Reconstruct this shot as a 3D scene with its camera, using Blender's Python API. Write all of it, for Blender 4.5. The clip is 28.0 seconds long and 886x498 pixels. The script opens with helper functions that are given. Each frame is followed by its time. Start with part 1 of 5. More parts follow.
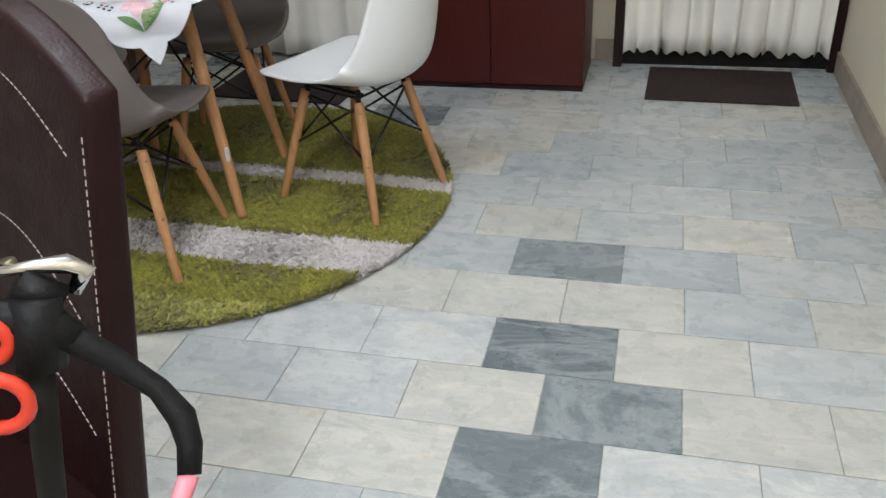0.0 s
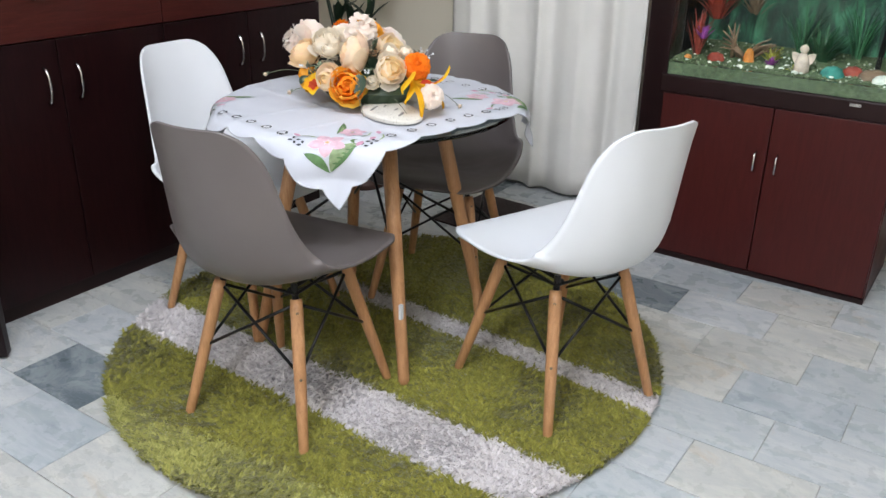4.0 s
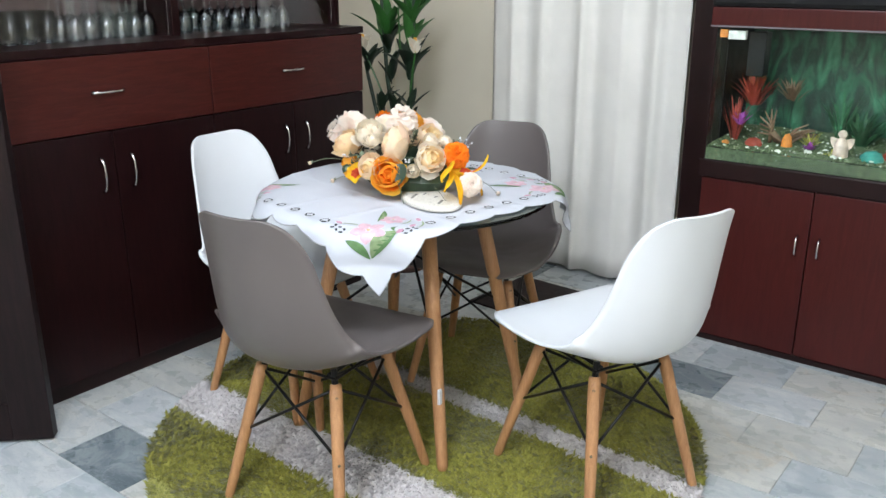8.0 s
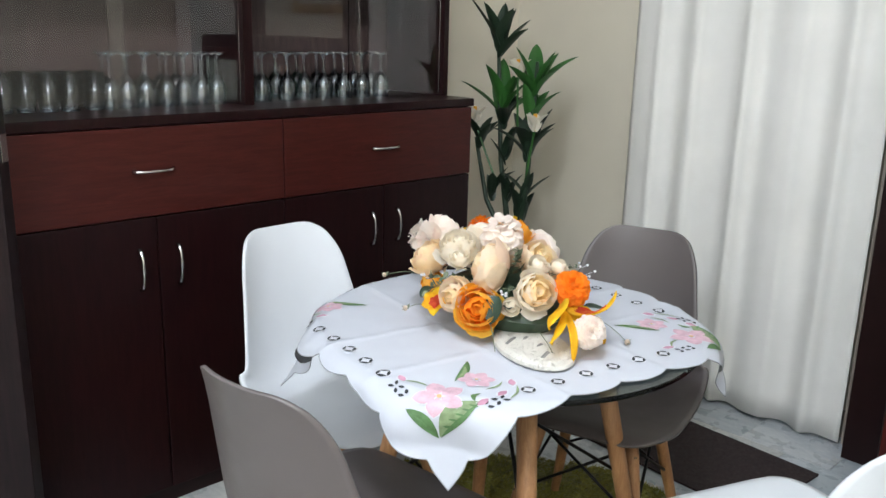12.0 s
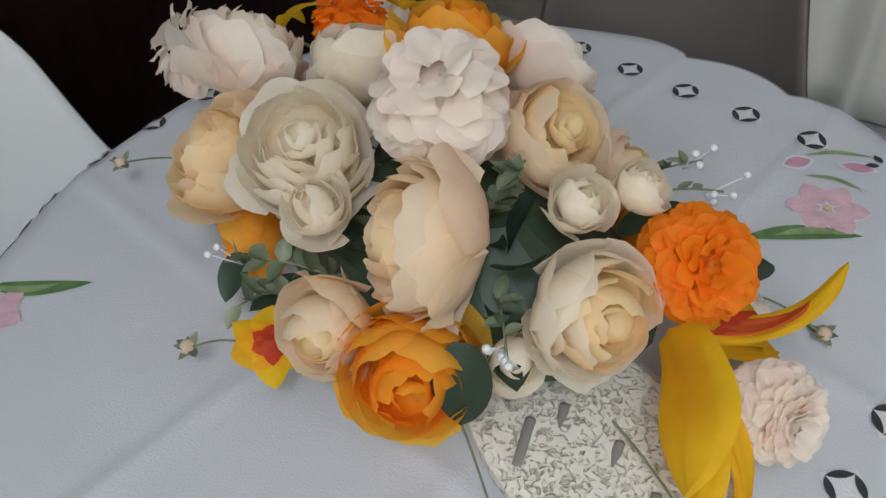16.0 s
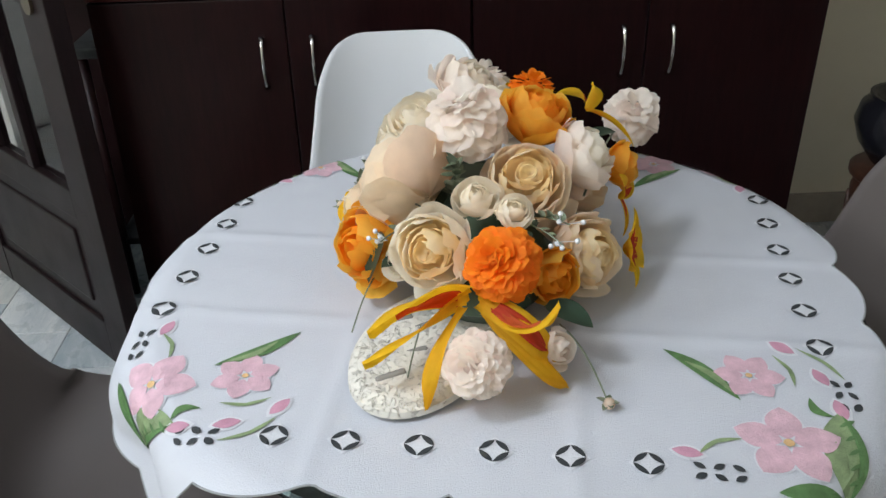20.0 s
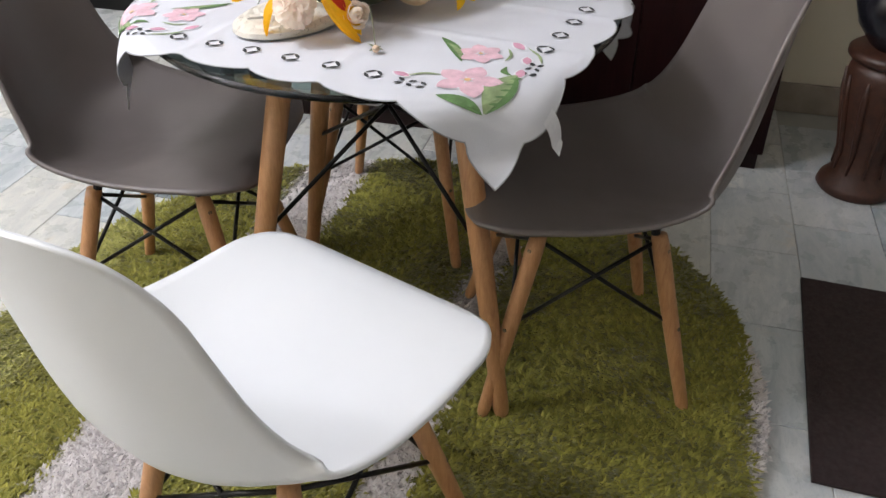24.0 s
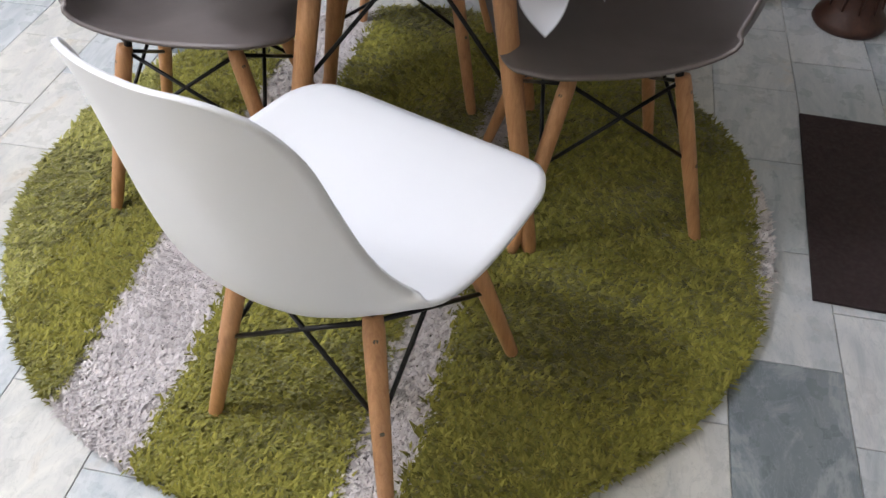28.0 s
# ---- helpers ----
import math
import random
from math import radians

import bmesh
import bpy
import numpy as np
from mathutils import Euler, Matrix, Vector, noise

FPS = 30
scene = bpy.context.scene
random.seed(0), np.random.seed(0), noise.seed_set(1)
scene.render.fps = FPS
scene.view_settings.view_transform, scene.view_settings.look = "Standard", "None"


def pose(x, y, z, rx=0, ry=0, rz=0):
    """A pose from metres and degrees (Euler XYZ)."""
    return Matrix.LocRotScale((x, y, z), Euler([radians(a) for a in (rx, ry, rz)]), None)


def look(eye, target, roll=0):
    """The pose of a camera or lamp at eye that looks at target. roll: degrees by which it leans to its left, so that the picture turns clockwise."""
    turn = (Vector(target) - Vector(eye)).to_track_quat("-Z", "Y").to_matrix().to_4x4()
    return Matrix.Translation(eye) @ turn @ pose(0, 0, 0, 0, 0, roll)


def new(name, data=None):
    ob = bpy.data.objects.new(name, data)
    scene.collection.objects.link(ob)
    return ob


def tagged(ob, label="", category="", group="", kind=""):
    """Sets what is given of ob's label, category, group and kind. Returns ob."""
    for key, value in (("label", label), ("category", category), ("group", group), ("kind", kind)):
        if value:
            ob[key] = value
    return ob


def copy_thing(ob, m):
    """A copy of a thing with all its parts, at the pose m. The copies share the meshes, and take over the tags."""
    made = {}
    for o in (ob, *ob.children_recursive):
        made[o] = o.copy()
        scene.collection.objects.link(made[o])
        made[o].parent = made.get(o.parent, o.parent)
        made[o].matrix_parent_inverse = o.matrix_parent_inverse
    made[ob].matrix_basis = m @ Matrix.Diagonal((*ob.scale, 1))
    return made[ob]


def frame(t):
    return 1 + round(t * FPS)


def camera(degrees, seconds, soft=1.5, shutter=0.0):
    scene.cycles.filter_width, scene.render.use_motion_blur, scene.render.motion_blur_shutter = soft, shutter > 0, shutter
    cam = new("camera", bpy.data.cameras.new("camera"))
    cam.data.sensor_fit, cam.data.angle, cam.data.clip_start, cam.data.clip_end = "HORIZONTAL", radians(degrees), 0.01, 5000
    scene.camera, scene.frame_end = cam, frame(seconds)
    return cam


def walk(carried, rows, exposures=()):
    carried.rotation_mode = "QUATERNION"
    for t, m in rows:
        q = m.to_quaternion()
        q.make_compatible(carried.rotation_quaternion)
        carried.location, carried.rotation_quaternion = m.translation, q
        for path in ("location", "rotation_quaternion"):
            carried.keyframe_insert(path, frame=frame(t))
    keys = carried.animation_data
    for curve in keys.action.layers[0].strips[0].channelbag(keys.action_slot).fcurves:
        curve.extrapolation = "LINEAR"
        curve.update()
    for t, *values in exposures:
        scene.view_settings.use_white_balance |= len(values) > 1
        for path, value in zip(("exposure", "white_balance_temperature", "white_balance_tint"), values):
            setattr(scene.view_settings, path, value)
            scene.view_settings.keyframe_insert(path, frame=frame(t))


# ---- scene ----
PATH = [
    (0, (1.433, -2.35, 1.27), (0.98, -0.678, 0.271), -3.1),
    (0.5, (1.404, -2.085, 1.252), (0.877, -0.452, 0.225), 2.2),
    (1, (1.366, -1.838, 1.241), (0.652, -0.288, 0.198), 0.1),
    (1.5, (1.33, -1.65, 1.282), (0.47, -0.199, 0.208), 2.2),
    (2, (1.351, -1.713, 1.305), (0.331, -0.354, 0.252), 0.2),
    (2.5, (1.364, -1.769, 1.311), (0.357, -0.337, 0.345), 0.7),
    (3, (1.393, -1.788, 1.318), (0.359, -0.353, 0.383), 2.1),
    (3.5, (1.403, -1.784, 1.321), (0.387, -0.317, 0.419), 0.5),
    (4, (1.414, -1.789, 1.325), (0.378, -0.276, 0.527), 1.0),
    (4.5, (1.42, -1.797, 1.343), (0.368, -0.273, 0.585), 1.1),
    (6.5, (1.435, -1.804, 1.353), (0.294, -0.263, 0.782), 1.5),
    (7, (1.438, -1.799, 1.349), (0.259, -0.29, 0.77), 0.7),
    (7.5, (1.432, -1.799, 1.343), (0.265, -0.301, 0.715), 1.7),
    (8, (1.431, -1.798, 1.352), (0.275, -0.291, 0.726), -0.0),
    (8.5, (1.437, -1.791, 1.347), (0.277, -0.272, 0.758), 1.8),
    (9, (1.439, -1.795, 1.354), (0.282, -0.269, 0.778), 1.4),
    (9.5, (1.43, -1.78, 1.36), (0.267, -0.256, 0.79), 0.9),
    (10, (1.417, -1.75, 1.366), (0.183, -0.255, 0.872), 0.4),
    (10.5, (1.414, -1.688, 1.37), (0.074, -0.283, 0.891), 1.0),
    (11, (1.41, -1.543, 1.377), (-0.021, -0.231, 0.895), 1.0),
    (11.4, (1.288, -1.453, 1.373), (-0.148, -0.141, 0.905), 1.2),
    (13.5, (0.543, -0.734, 1.348), (-0.533, 0.68, 0.43), 2.0),
    (14, (0.35, -0.582, 1.314), (-0.644, 0.745, 0.197), 0.6),
    (14.5, (0.21, -0.424, 1.304), (-0.813, 0.762, 0.06), -2.1),
    (15, (0.148, -0.365, 1.292), (-0.818, 0.788, -0.026), -6.0),
    (15.5, (0.154, -0.369, 1.252), (-0.701, 0.784, -0.141), -5.3),
    (16, (0.171, -0.358, 1.248), (-0.708, 0.804, -0.122), -4.8),
    (16.5, (0.179, -0.349, 1.247), (-0.717, 0.809, -0.115), -3.5),
    (17, (0.192, -0.354, 1.247), (-0.718, 0.791, -0.117), -2.9),
    (17.5, (0.207, -0.357, 1.247), (-0.723, 0.793, -0.1), -1.6),
    (18, (0.215, -0.342, 1.247), (-0.769, 0.792, -0.073), -0.2),
    (18.5, (0.253, -0.383, 1.244), (-0.978, 0.56, -0.018), -1.1),
    (19, (0.411, -0.397, 1.261), (-0.998, 0.363, 0.063), 1.8),
    (19.5, (0.576, -0.294, 1.283), (-1.069, 0.162, 0.241), 0.3),
    (20, (0.768, -0.057, 1.294), (-0.96, 0.014, 0.29), -1.3),
    (20.2, (0.86, 0.038, 1.301), (-0.916, 0.027, 0.38), -0.4),
    (20.6, (1.054, 0.202, 1.31), (-0.752, 0.103, 0.456), 3.7),
    (21, (1.174, 0.331, 1.327), (-0.631, 0.013, 0.527), 2.3),
    (21.4, (1.225, 0.493, 1.313), (-0.538, -0.07, 0.555), 0.5),
    (23.5, (1.291, 0.663, 1.227), (-0.298, -0.008, 0.214), -1.7),
    (24, (1.286, 0.520, 1.221), (-0.311, 0.110, 0.089), 0.4),
    (24.5, (1.309, 0.426, 1.235), (-0.191, 0.198, -0.067), 1.8),
    (25, (1.327, 0.392, 1.251), (-0.106, 0.090, -0.110), 1.1),
    (25.5, (1.344, 0.389, 1.242), (-0.059, 0.113, -0.157), 2.8),
    (26, (1.372, 0.399, 1.238), (0.019, 0.122, -0.208), 2.6),
    (26.5, (1.383, 0.406, 1.261), (-0.007, 0.092, -0.142), 2.1),
    (27, (1.395, 0.408, 1.267), (0.009, 0.100, -0.142), 2.1),
    (27.5, (1.394, 0.407, 1.269), (-0.001, 0.141, -0.138), 1.5),
    (28, (1.383, 0.400, 1.268), (-0.013, 0.131, -0.140), 0.7),
]
cam = camera(55.3, 28.0)
walk(cam, [(t, look(eye, target, roll)) for t, eye, target, roll in PATH],
     exposures=[(0, -0.47, 6500, 10), (1, -0.40, 6430, 12), (2, -0.20, 6320, 13), (3, -0.12, 6250, 13), (8, 0.1, 6050, 9), (11, 0.12, 6000, 8), (13.5, -0.5, 6400, 10), (15, -0.85, 6500, 10), (16, -0.97, 6350, 8), (18, -1.0, 6300, 8), (19, -0.98, 6150, 6),
                (20, -0.45, 6200, 8), (21, 0.1, 6300, 10), (21.5, 0.25, 6300, 12), (24, 0.06, 6600, 15), (26, 0.10, 6450, 17), (28, 0.11, 6400, 17)])

# ---- light ----
def lamp(name, m, sx, sy, power, color):
    d = bpy.data.lights.new(name, "AREA")
    d.shape, d.size, d.size_y, d.energy, d.color = "RECTANGLE", sx, sy, power, color
    ob = new(name, d)
    ob.matrix_world = m
    return ob


def bulb(name, at, radius, power, color):
    d = bpy.data.lights.new(name, "POINT")
    d.shadow_soft_size, d.energy, d.color = radius, power, color
    ob = new(name, d)
    ob.location = at
    return ob


world = bpy.data.worlds.new("world")
scene.world = world
world.use_nodes = True
world.node_tree.nodes["Background"].inputs[0].default_value = (0.75, 0.85, 1.0, 1)
world.node_tree.nodes["Background"].inputs[1].default_value = 0.3

# ---- materials ----
def mat(name, color, rough=0.5, metal=0.0, spec=0.5, **more):
    m = bpy.data.materials.new(name)
    m.use_nodes = True
    b = m.node_tree.nodes["Principled BSDF"]
    b.inputs["Base Color"].default_value = (*color, 1)
    b.inputs["Roughness"].default_value = rough
    b.inputs["Metallic"].default_value = metal
    b.inputs["Specular IOR Level"].default_value = spec
    for key, value in more.items():
        b.inputs[key.replace("_", " ")].default_value = value
    return m


class Nodes:
    """A short way to wire a material."""

    def __init__(self, m):
        self.m, self.t = m, m.node_tree
        self.b = self.t.nodes["Principled BSDF"]

    def add(self, kind, operation="", blend_type=""):
        n = self.t.nodes.new("ShaderNode" + kind)
        if operation:
            n.operation = operation
        if blend_type:
            n.blend_type = blend_type
        return n

    def link(self, a, b):
        self.t.links.new(a, b)

    def coords(self, scale=(1, 1, 1), kind="Object"):
        c, s = self.add("TexCoord"), self.add("Mapping")
        s.inputs["Scale"].default_value = scale
        self.link(c.outputs[kind], s.inputs["Vector"])
        return s.outputs["Vector"]

    def noise(self, vector, scale, detail=4.0, rough=0.55, distort=0.0):
        n = self.add("TexNoise")
        n.inputs["Scale"].default_value, n.inputs["Detail"].default_value = scale, detail
        n.inputs["Roughness"].default_value, n.inputs["Distortion"].default_value = rough, distort
        self.link(vector, n.inputs["Vector"])
        return n.outputs["Fac"]

    def ramp(self, fac, stops):
        r = self.add("ValToRGB")
        e = r.color_ramp.elements
        while len(e) < len(stops):
            e.new(0.5)
        for el, (p, c) in zip(e, stops):
            el.position, el.color = p, (*c, 1)
        self.link(fac, r.inputs["Fac"])
        return r.outputs["Color"]

    def mix(self, fac, a, b, how="MIX"):
        n = self.add("MixRGB", blend_type=how)
        for src, slot in ((fac, "Fac"), (a, "Color1"), (b, "Color2")):
            if isinstance(src, (int, float)):
                n.inputs[slot].default_value = src
            elif isinstance(src, tuple):
                n.inputs[slot].default_value = (*src, 1)
            else:
                self.link(src, n.inputs[slot])
        return n.outputs["Color"]

    def base(self, c):
        self.link(c, self.b.inputs["Base Color"])

    def rough(self, c):
        self.link(c, self.b.inputs["Roughness"])

    def bump(self, height, strength=0.2, distance=0.01):
        n = self.add("Bump")
        n.inputs["Strength"].default_value, n.inputs["Distance"].default_value = strength, distance
        self.link(height, n.inputs["Height"])
        self.link(n.outputs["Normal"], self.b.inputs["Normal"])


def marble_mat(name, tones, vein, veins, rust):
    m = mat(name, tones[0], 0.28)
    n = Nodes(m)
    info = n.add("ObjectInfo")
    shift = n.add("VectorMath", operation="SCALE")
    n.link(info.outputs["Location"], shift.inputs[0])
    shift.inputs["Scale"].default_value = 7.3
    co = n.add("TexCoord")
    add = n.add("VectorMath", operation="ADD")
    n.link(co.outputs["Object"], add.inputs[0])
    n.link(shift.outputs[0], add.inputs[1])
    v = add.outputs[0]
    tone = n.ramp(info.outputs["Random"], [(0.0, tones[0]), (0.5, tones[1]), (1.0, tones[2])])
    grain = n.add("Mapping")
    grain.inputs["Rotation"].default_value = (0, 0, 0.65)
    grain.inputs["Scale"].default_value = (1.0, 2.6, 1.0)
    n.link(v, grain.inputs["Vector"])
    g = grain.outputs["Vector"]
    cloud = n.ramp(n.noise(g, 5, 8, 0.68, 1.2), [(0.28, (0.60, 0.65, 0.70)), (0.46, (0.94, 0.95, 0.96)), (0.60, (1.06, 1.05, 1.03)), (0.72, (1.20, 1.18, 1.14))])
    c = n.mix(0.85, tone, cloud, "MULTIPLY")
    band = n.ramp(n.noise(g, 2.0, 11, 0.66, 1.0), [(0.44, (0, 0, 0)), (0.50, (1, 1, 1)), (0.555, (0, 0, 0))])
    c = n.mix(n.mix(1.0, band, (veins,) * 3, "MULTIPLY"), c, vein)
    crack = n.ramp(n.noise(g, 7.5, 9, 0.66, 2.2), [(0.486, (0, 0, 0)), (0.5, (1, 1, 1)), (0.514, (0, 0, 0))])
    c = n.mix(n.mix(1.0, crack, (veins,) * 3, "MULTIPLY"), c, tuple(k * 0.8 for k in vein))
    stain = n.ramp(n.noise(v, 4.2, 6, 0.66, 1.4), [(0.60, (0, 0, 0)), (0.74, (rust,) * 3)])
    n.base(n.mix(stain, c, (0.50, 0.39, 0.26)))
    n.rough(n.ramp(n.noise(v, 14, 4), [(0.3, (0.20,) * 3), (0.7, (0.40,) * 3)]))
    n.bump(n.noise(v, 60, 3), 0.04, 0.002)
    return m


def wood_mat(name, dark, light, scale=(1, 1, 9), rough=0.35, grain=0.5, coat=0.0, spec=0.5):
    m = mat(name, light, rough, 0.0, spec)
    n = Nodes(m)
    v = n.coords(scale)
    g = n.noise(v, 9, 6, 0.6, 0.8)
    fine = n.noise(v, 55, 3, 0.5)
    c = n.ramp(g, [(0.3, dark), (0.7, light)])
    c = n.mix(grain * 0.5, c, n.ramp(fine, [(0.35, (0.45, 0.45, 0.45)), (0.65, (1, 1, 1))]), "MULTIPLY")
    n.base(c)
    n.rough(n.ramp(n.noise(n.coords((3, 3, 3)), 3, 4), [(0.3, (rough * 0.92,) * 3), (0.7, (rough * 1.1,) * 3)]))
    n.bump(fine, 0.06, 0.002)
    n.b.inputs["Coat Weight"].default_value = coat
    n.b.inputs["Coat Roughness"].default_value = 0.12
    return m


def plain_mat(name, color, rough=0.5, vary=0.12, scale=8.0, bump=0.05, fine=120.0, metal=0.0, **more):
    m = mat(name, color, rough, metal, **more)
    n = Nodes(m)
    v = n.coords()
    lo, hi = tuple(c * (1 - vary) for c in color), tuple(min(1, c * (1 + vary * 0.6)) for c in color)
    n.base(n.ramp(n.noise(v, scale, 5), [(0.3, lo), (0.7, hi)]))
    n.rough(n.ramp(n.noise(v, scale * 2.3, 4), [(0.3, (rough * 0.85,) * 3), (0.7, (min(1, rough * 1.15),) * 3)]))
    n.bump(n.noise(v, fine, 3), bump, 0.003)
    return m


def glass_mat(name, color=(1, 1, 1), rough=0.0, ior=1.45):
    m = mat(name, color, rough)
    b = m.node_tree.nodes["Principled BSDF"]
    b.inputs["Transmission Weight"].default_value, b.inputs["IOR"].default_value = 1.0, ior
    return m


M = {
    "marble_white": marble_mat("marble_white", [(0.56, 0.575, 0.58), (0.50, 0.525, 0.54), (0.58, 0.58, 0.56)], (0.38, 0.42, 0.45), 0.55, 0.40),
    "marble_cream": marble_mat("marble_cream", [(0.545, 0.545, 0.515), (0.515, 0.52, 0.495), (0.57, 0.57, 0.54)], (0.43, 0.44, 0.43), 0.6, 0.5),
    "marble_pale": marble_mat("marble_pale", [(0.47, 0.50, 0.515), (0.44, 0.475, 0.495), (0.50, 0.525, 0.53)], (0.36, 0.40, 0.43), 0.5, 0.25),
    "marble_grey": marble_mat("marble_grey", [(0.37, 0.41, 0.44), (0.32, 0.365, 0.395), (0.43, 0.465, 0.485)], (0.54, 0.57, 0.59), 0.55, 0.12),
    "marble_dark": marble_mat("marble_dark", [(0.12, 0.145, 0.165), (0.15, 0.18, 0.20), (0.18, 0.21, 0.23)], (0.36, 0.40, 0.42), 0.6, 0.0),
    "grout": plain_mat("grout", (0.36, 0.36, 0.34), 0.85),
    "wall": plain_mat("wall_paint", (0.71, 0.65, 0.53), 0.8, 0.05, 2.0, 0.08, 90),
}
M.update({
    # wall paint darkened: the dimness of the side room is put into the colour
    "dim_hall": plain_mat("dimmed_hall_paint", (0.33, 0.32, 0.29), 0.8, 0.08, 2.0, 0.08, 90),
    "ceiling": plain_mat("ceiling_paint", (0.8, 0.8, 0.78), 0.9, 0.03),
    "skirting": plain_mat("skirting_paint", (0.62, 0.58, 0.48), 0.5),
    "cab": wood_mat("mahogany", (0.0075, 0.0022, 0.0026), (0.016, 0.0046, 0.0048), (9, 9, 0.9), 0.30, 0.5, 0.0, 0.16),
    # paler than the mahogany: reflections on the hutch glass are put into this brown
    "hutch_back": wood_mat("hutch_back", (0.050, 0.031, 0.028), (0.085, 0.055, 0.049), (9, 9, 0.9), 0.4, 0.4, 0.0, 0.3),
    "drawer": wood_mat("mahogany_red", (0.034, 0.0068, 0.0055), (0.060, 0.012, 0.009), (9, 0.9, 9), 0.3, 0.5, 0.0, 0.20),
})
M.update({
    "stand": wood_mat("cherry_red", (0.048, 0.0085, 0.0080), (0.066, 0.0120, 0.0105), (7, 7, 0.8), 0.35, 0.22, 0.0, 0.22),
    "dark": plain_mat("dark_wood_trim", (0.016, 0.0065, 0.0065), 0.38, 0.2, spec=0.2),
    "door": wood_mat("door_wood", (0.007, 0.004, 0.0045), (0.016, 0.008, 0.0088), (9, 9, 0.9), 0.42, 0.4, 0.0, 0.2),
    "beech": wood_mat("beech", (0.38, 0.18, 0.080), (0.53, 0.285, 0.13), (14, 14, 1.2), 0.42, 0.35),
    "white": plain_mat("white_plastic", (0.67, 0.685, 0.71), 0.38, 0.02, 5, 0.02, 300),
    "grey": plain_mat("grey_plastic", (0.125, 0.107, 0.103), 0.42, 0.05, 5, 0.03, 300),
})
M.update({
    "steel": plain_mat("black_steel", (0.012, 0.012, 0.013), 0.35, 0.1, metal=0.6),
    "chrome": mat("chrome", (0.62, 0.61, 0.60), 0.12, 1.0),
    "brass": plain_mat("worn_brass", (0.16, 0.135, 0.095), 0.42, 0.25, metal=0.9),
    "glass": glass_mat("clear_glass"),
    "tableglass": glass_mat("table_glass", (0.55, 0.72, 0.70)),
    "black": plain_mat("black", (0.006, 0.0055, 0.0055), 0.6, 0.3, spec=0.25),
})
M.update({
    "curtain": plain_mat("curtain_cloth", (0.83, 0.81, 0.765), 0.85, 0.05, 6, 0.25, 400),
    "curtain_pale": plain_mat("pale_curtain_cloth", (0.70, 0.71, 0.70), 0.85, 0.05, 6, 0.25, 400),
    "mat": plain_mat("dark_mat", (0.024, 0.012, 0.012), 0.9, 0.3, 40, 0.6, 350),
    "cloth": plain_mat("white_linen", (0.535, 0.55, 0.60), 0.85, 0.03, 6, 0.25, 600),
    "rug_base": plain_mat("rug_base", (0.035, 0.045, 0.008), 0.95),
    "skirt_brown": plain_mat("skirting_stone", (0.34, 0.29, 0.24), 0.45, 0.25, 9),
})
M.update({
    "leather": plain_mat("oxblood_leather", (0.013, 0.0026, 0.0032), 0.46, 0.25, 12, 0.25, 220, spec=0.20),
})

def island_mat(name, stops, rough=0.6, scale=30.0, bump=0.1, sheen=0.0, sub=0.0, mottle=0.5):
    """Colour varied from piece to piece within one mesh, with fine mottling."""
    m = mat(name, stops[0][1], rough)
    n = Nodes(m)
    geo = n.add("NewGeometry")
    c = n.ramp(geo.outputs["Random Per Island"], stops)
    f = n.noise(n.coords(), scale, 4)
    n.base(n.mix(mottle, c, n.ramp(f, [(0.3, (0.7, 0.7, 0.7)), (0.7, (1.1, 1.1, 1.1))]), "MULTIPLY"))
    if bump:
        n.bump(f, bump, 0.002)
    n.b.inputs["Sheen Weight"].default_value = sheen
    if sub:
        n.b.inputs["Subsurface Weight"].default_value = sub
        n.b.inputs["Subsurface Radius"].default_value = (0.01, 0.008, 0.005)
    return m


M["pile_green"] = island_mat("pile_green", [(0.0, (0.140, 0.136, 0.011)), (0.5, (0.205, 0.196, 0.018)), (1.0, (0.290, 0.270, 0.040))], 0.8, 7, 0, 0.2, mottle=0.75)
# lighter copy of the green: light on the leaning nap, as colour
M["pile_pale"] = island_mat("pile_pale", [(0.0, (0.205, 0.205, 0.035)), (0.5, (0.300, 0.295, 0.065)), (1.0, (0.400, 0.385, 0.115))], 0.8, 9, 0, 0.2)
M["pile_beige"] = island_mat("pile_beige", [(0.0, (0.53, 0.49, 0.485)), (0.5, (0.60, 0.56, 0.56)), (1.0, (0.66, 0.62, 0.625))], 0.85, 9, 0, 0.2)

# ---- building ----
def mesh_of(bm, name):
    me = bpy.data.meshes.new(name)
    bm.to_mesh(me)
    bm.free()
    return me


def part(name, bm, material, parent=None, label="", smooth=False, kind=""):
    me = bm if isinstance(bm, bpy.types.Mesh) else mesh_of(bm, name)
    if material and not me.materials:
        me.materials.append(M[material] if isinstance(material, str) else material)
    if smooth:
        me.polygons.foreach_set("use_smooth", [True] * len(me.polygons))
    ob = new(name, me)
    if parent:
        ob.parent = parent
    return tagged(ob, label, kind=kind)


def thing(name, label, category, at=None, group="", kind=""):
    ob = new(name)
    ob.empty_display_size = 0.1
    if at is not None:
        ob.matrix_world = at if isinstance(at, Matrix) else Matrix.Translation(at)
    return tagged(ob, label, category, group, kind)


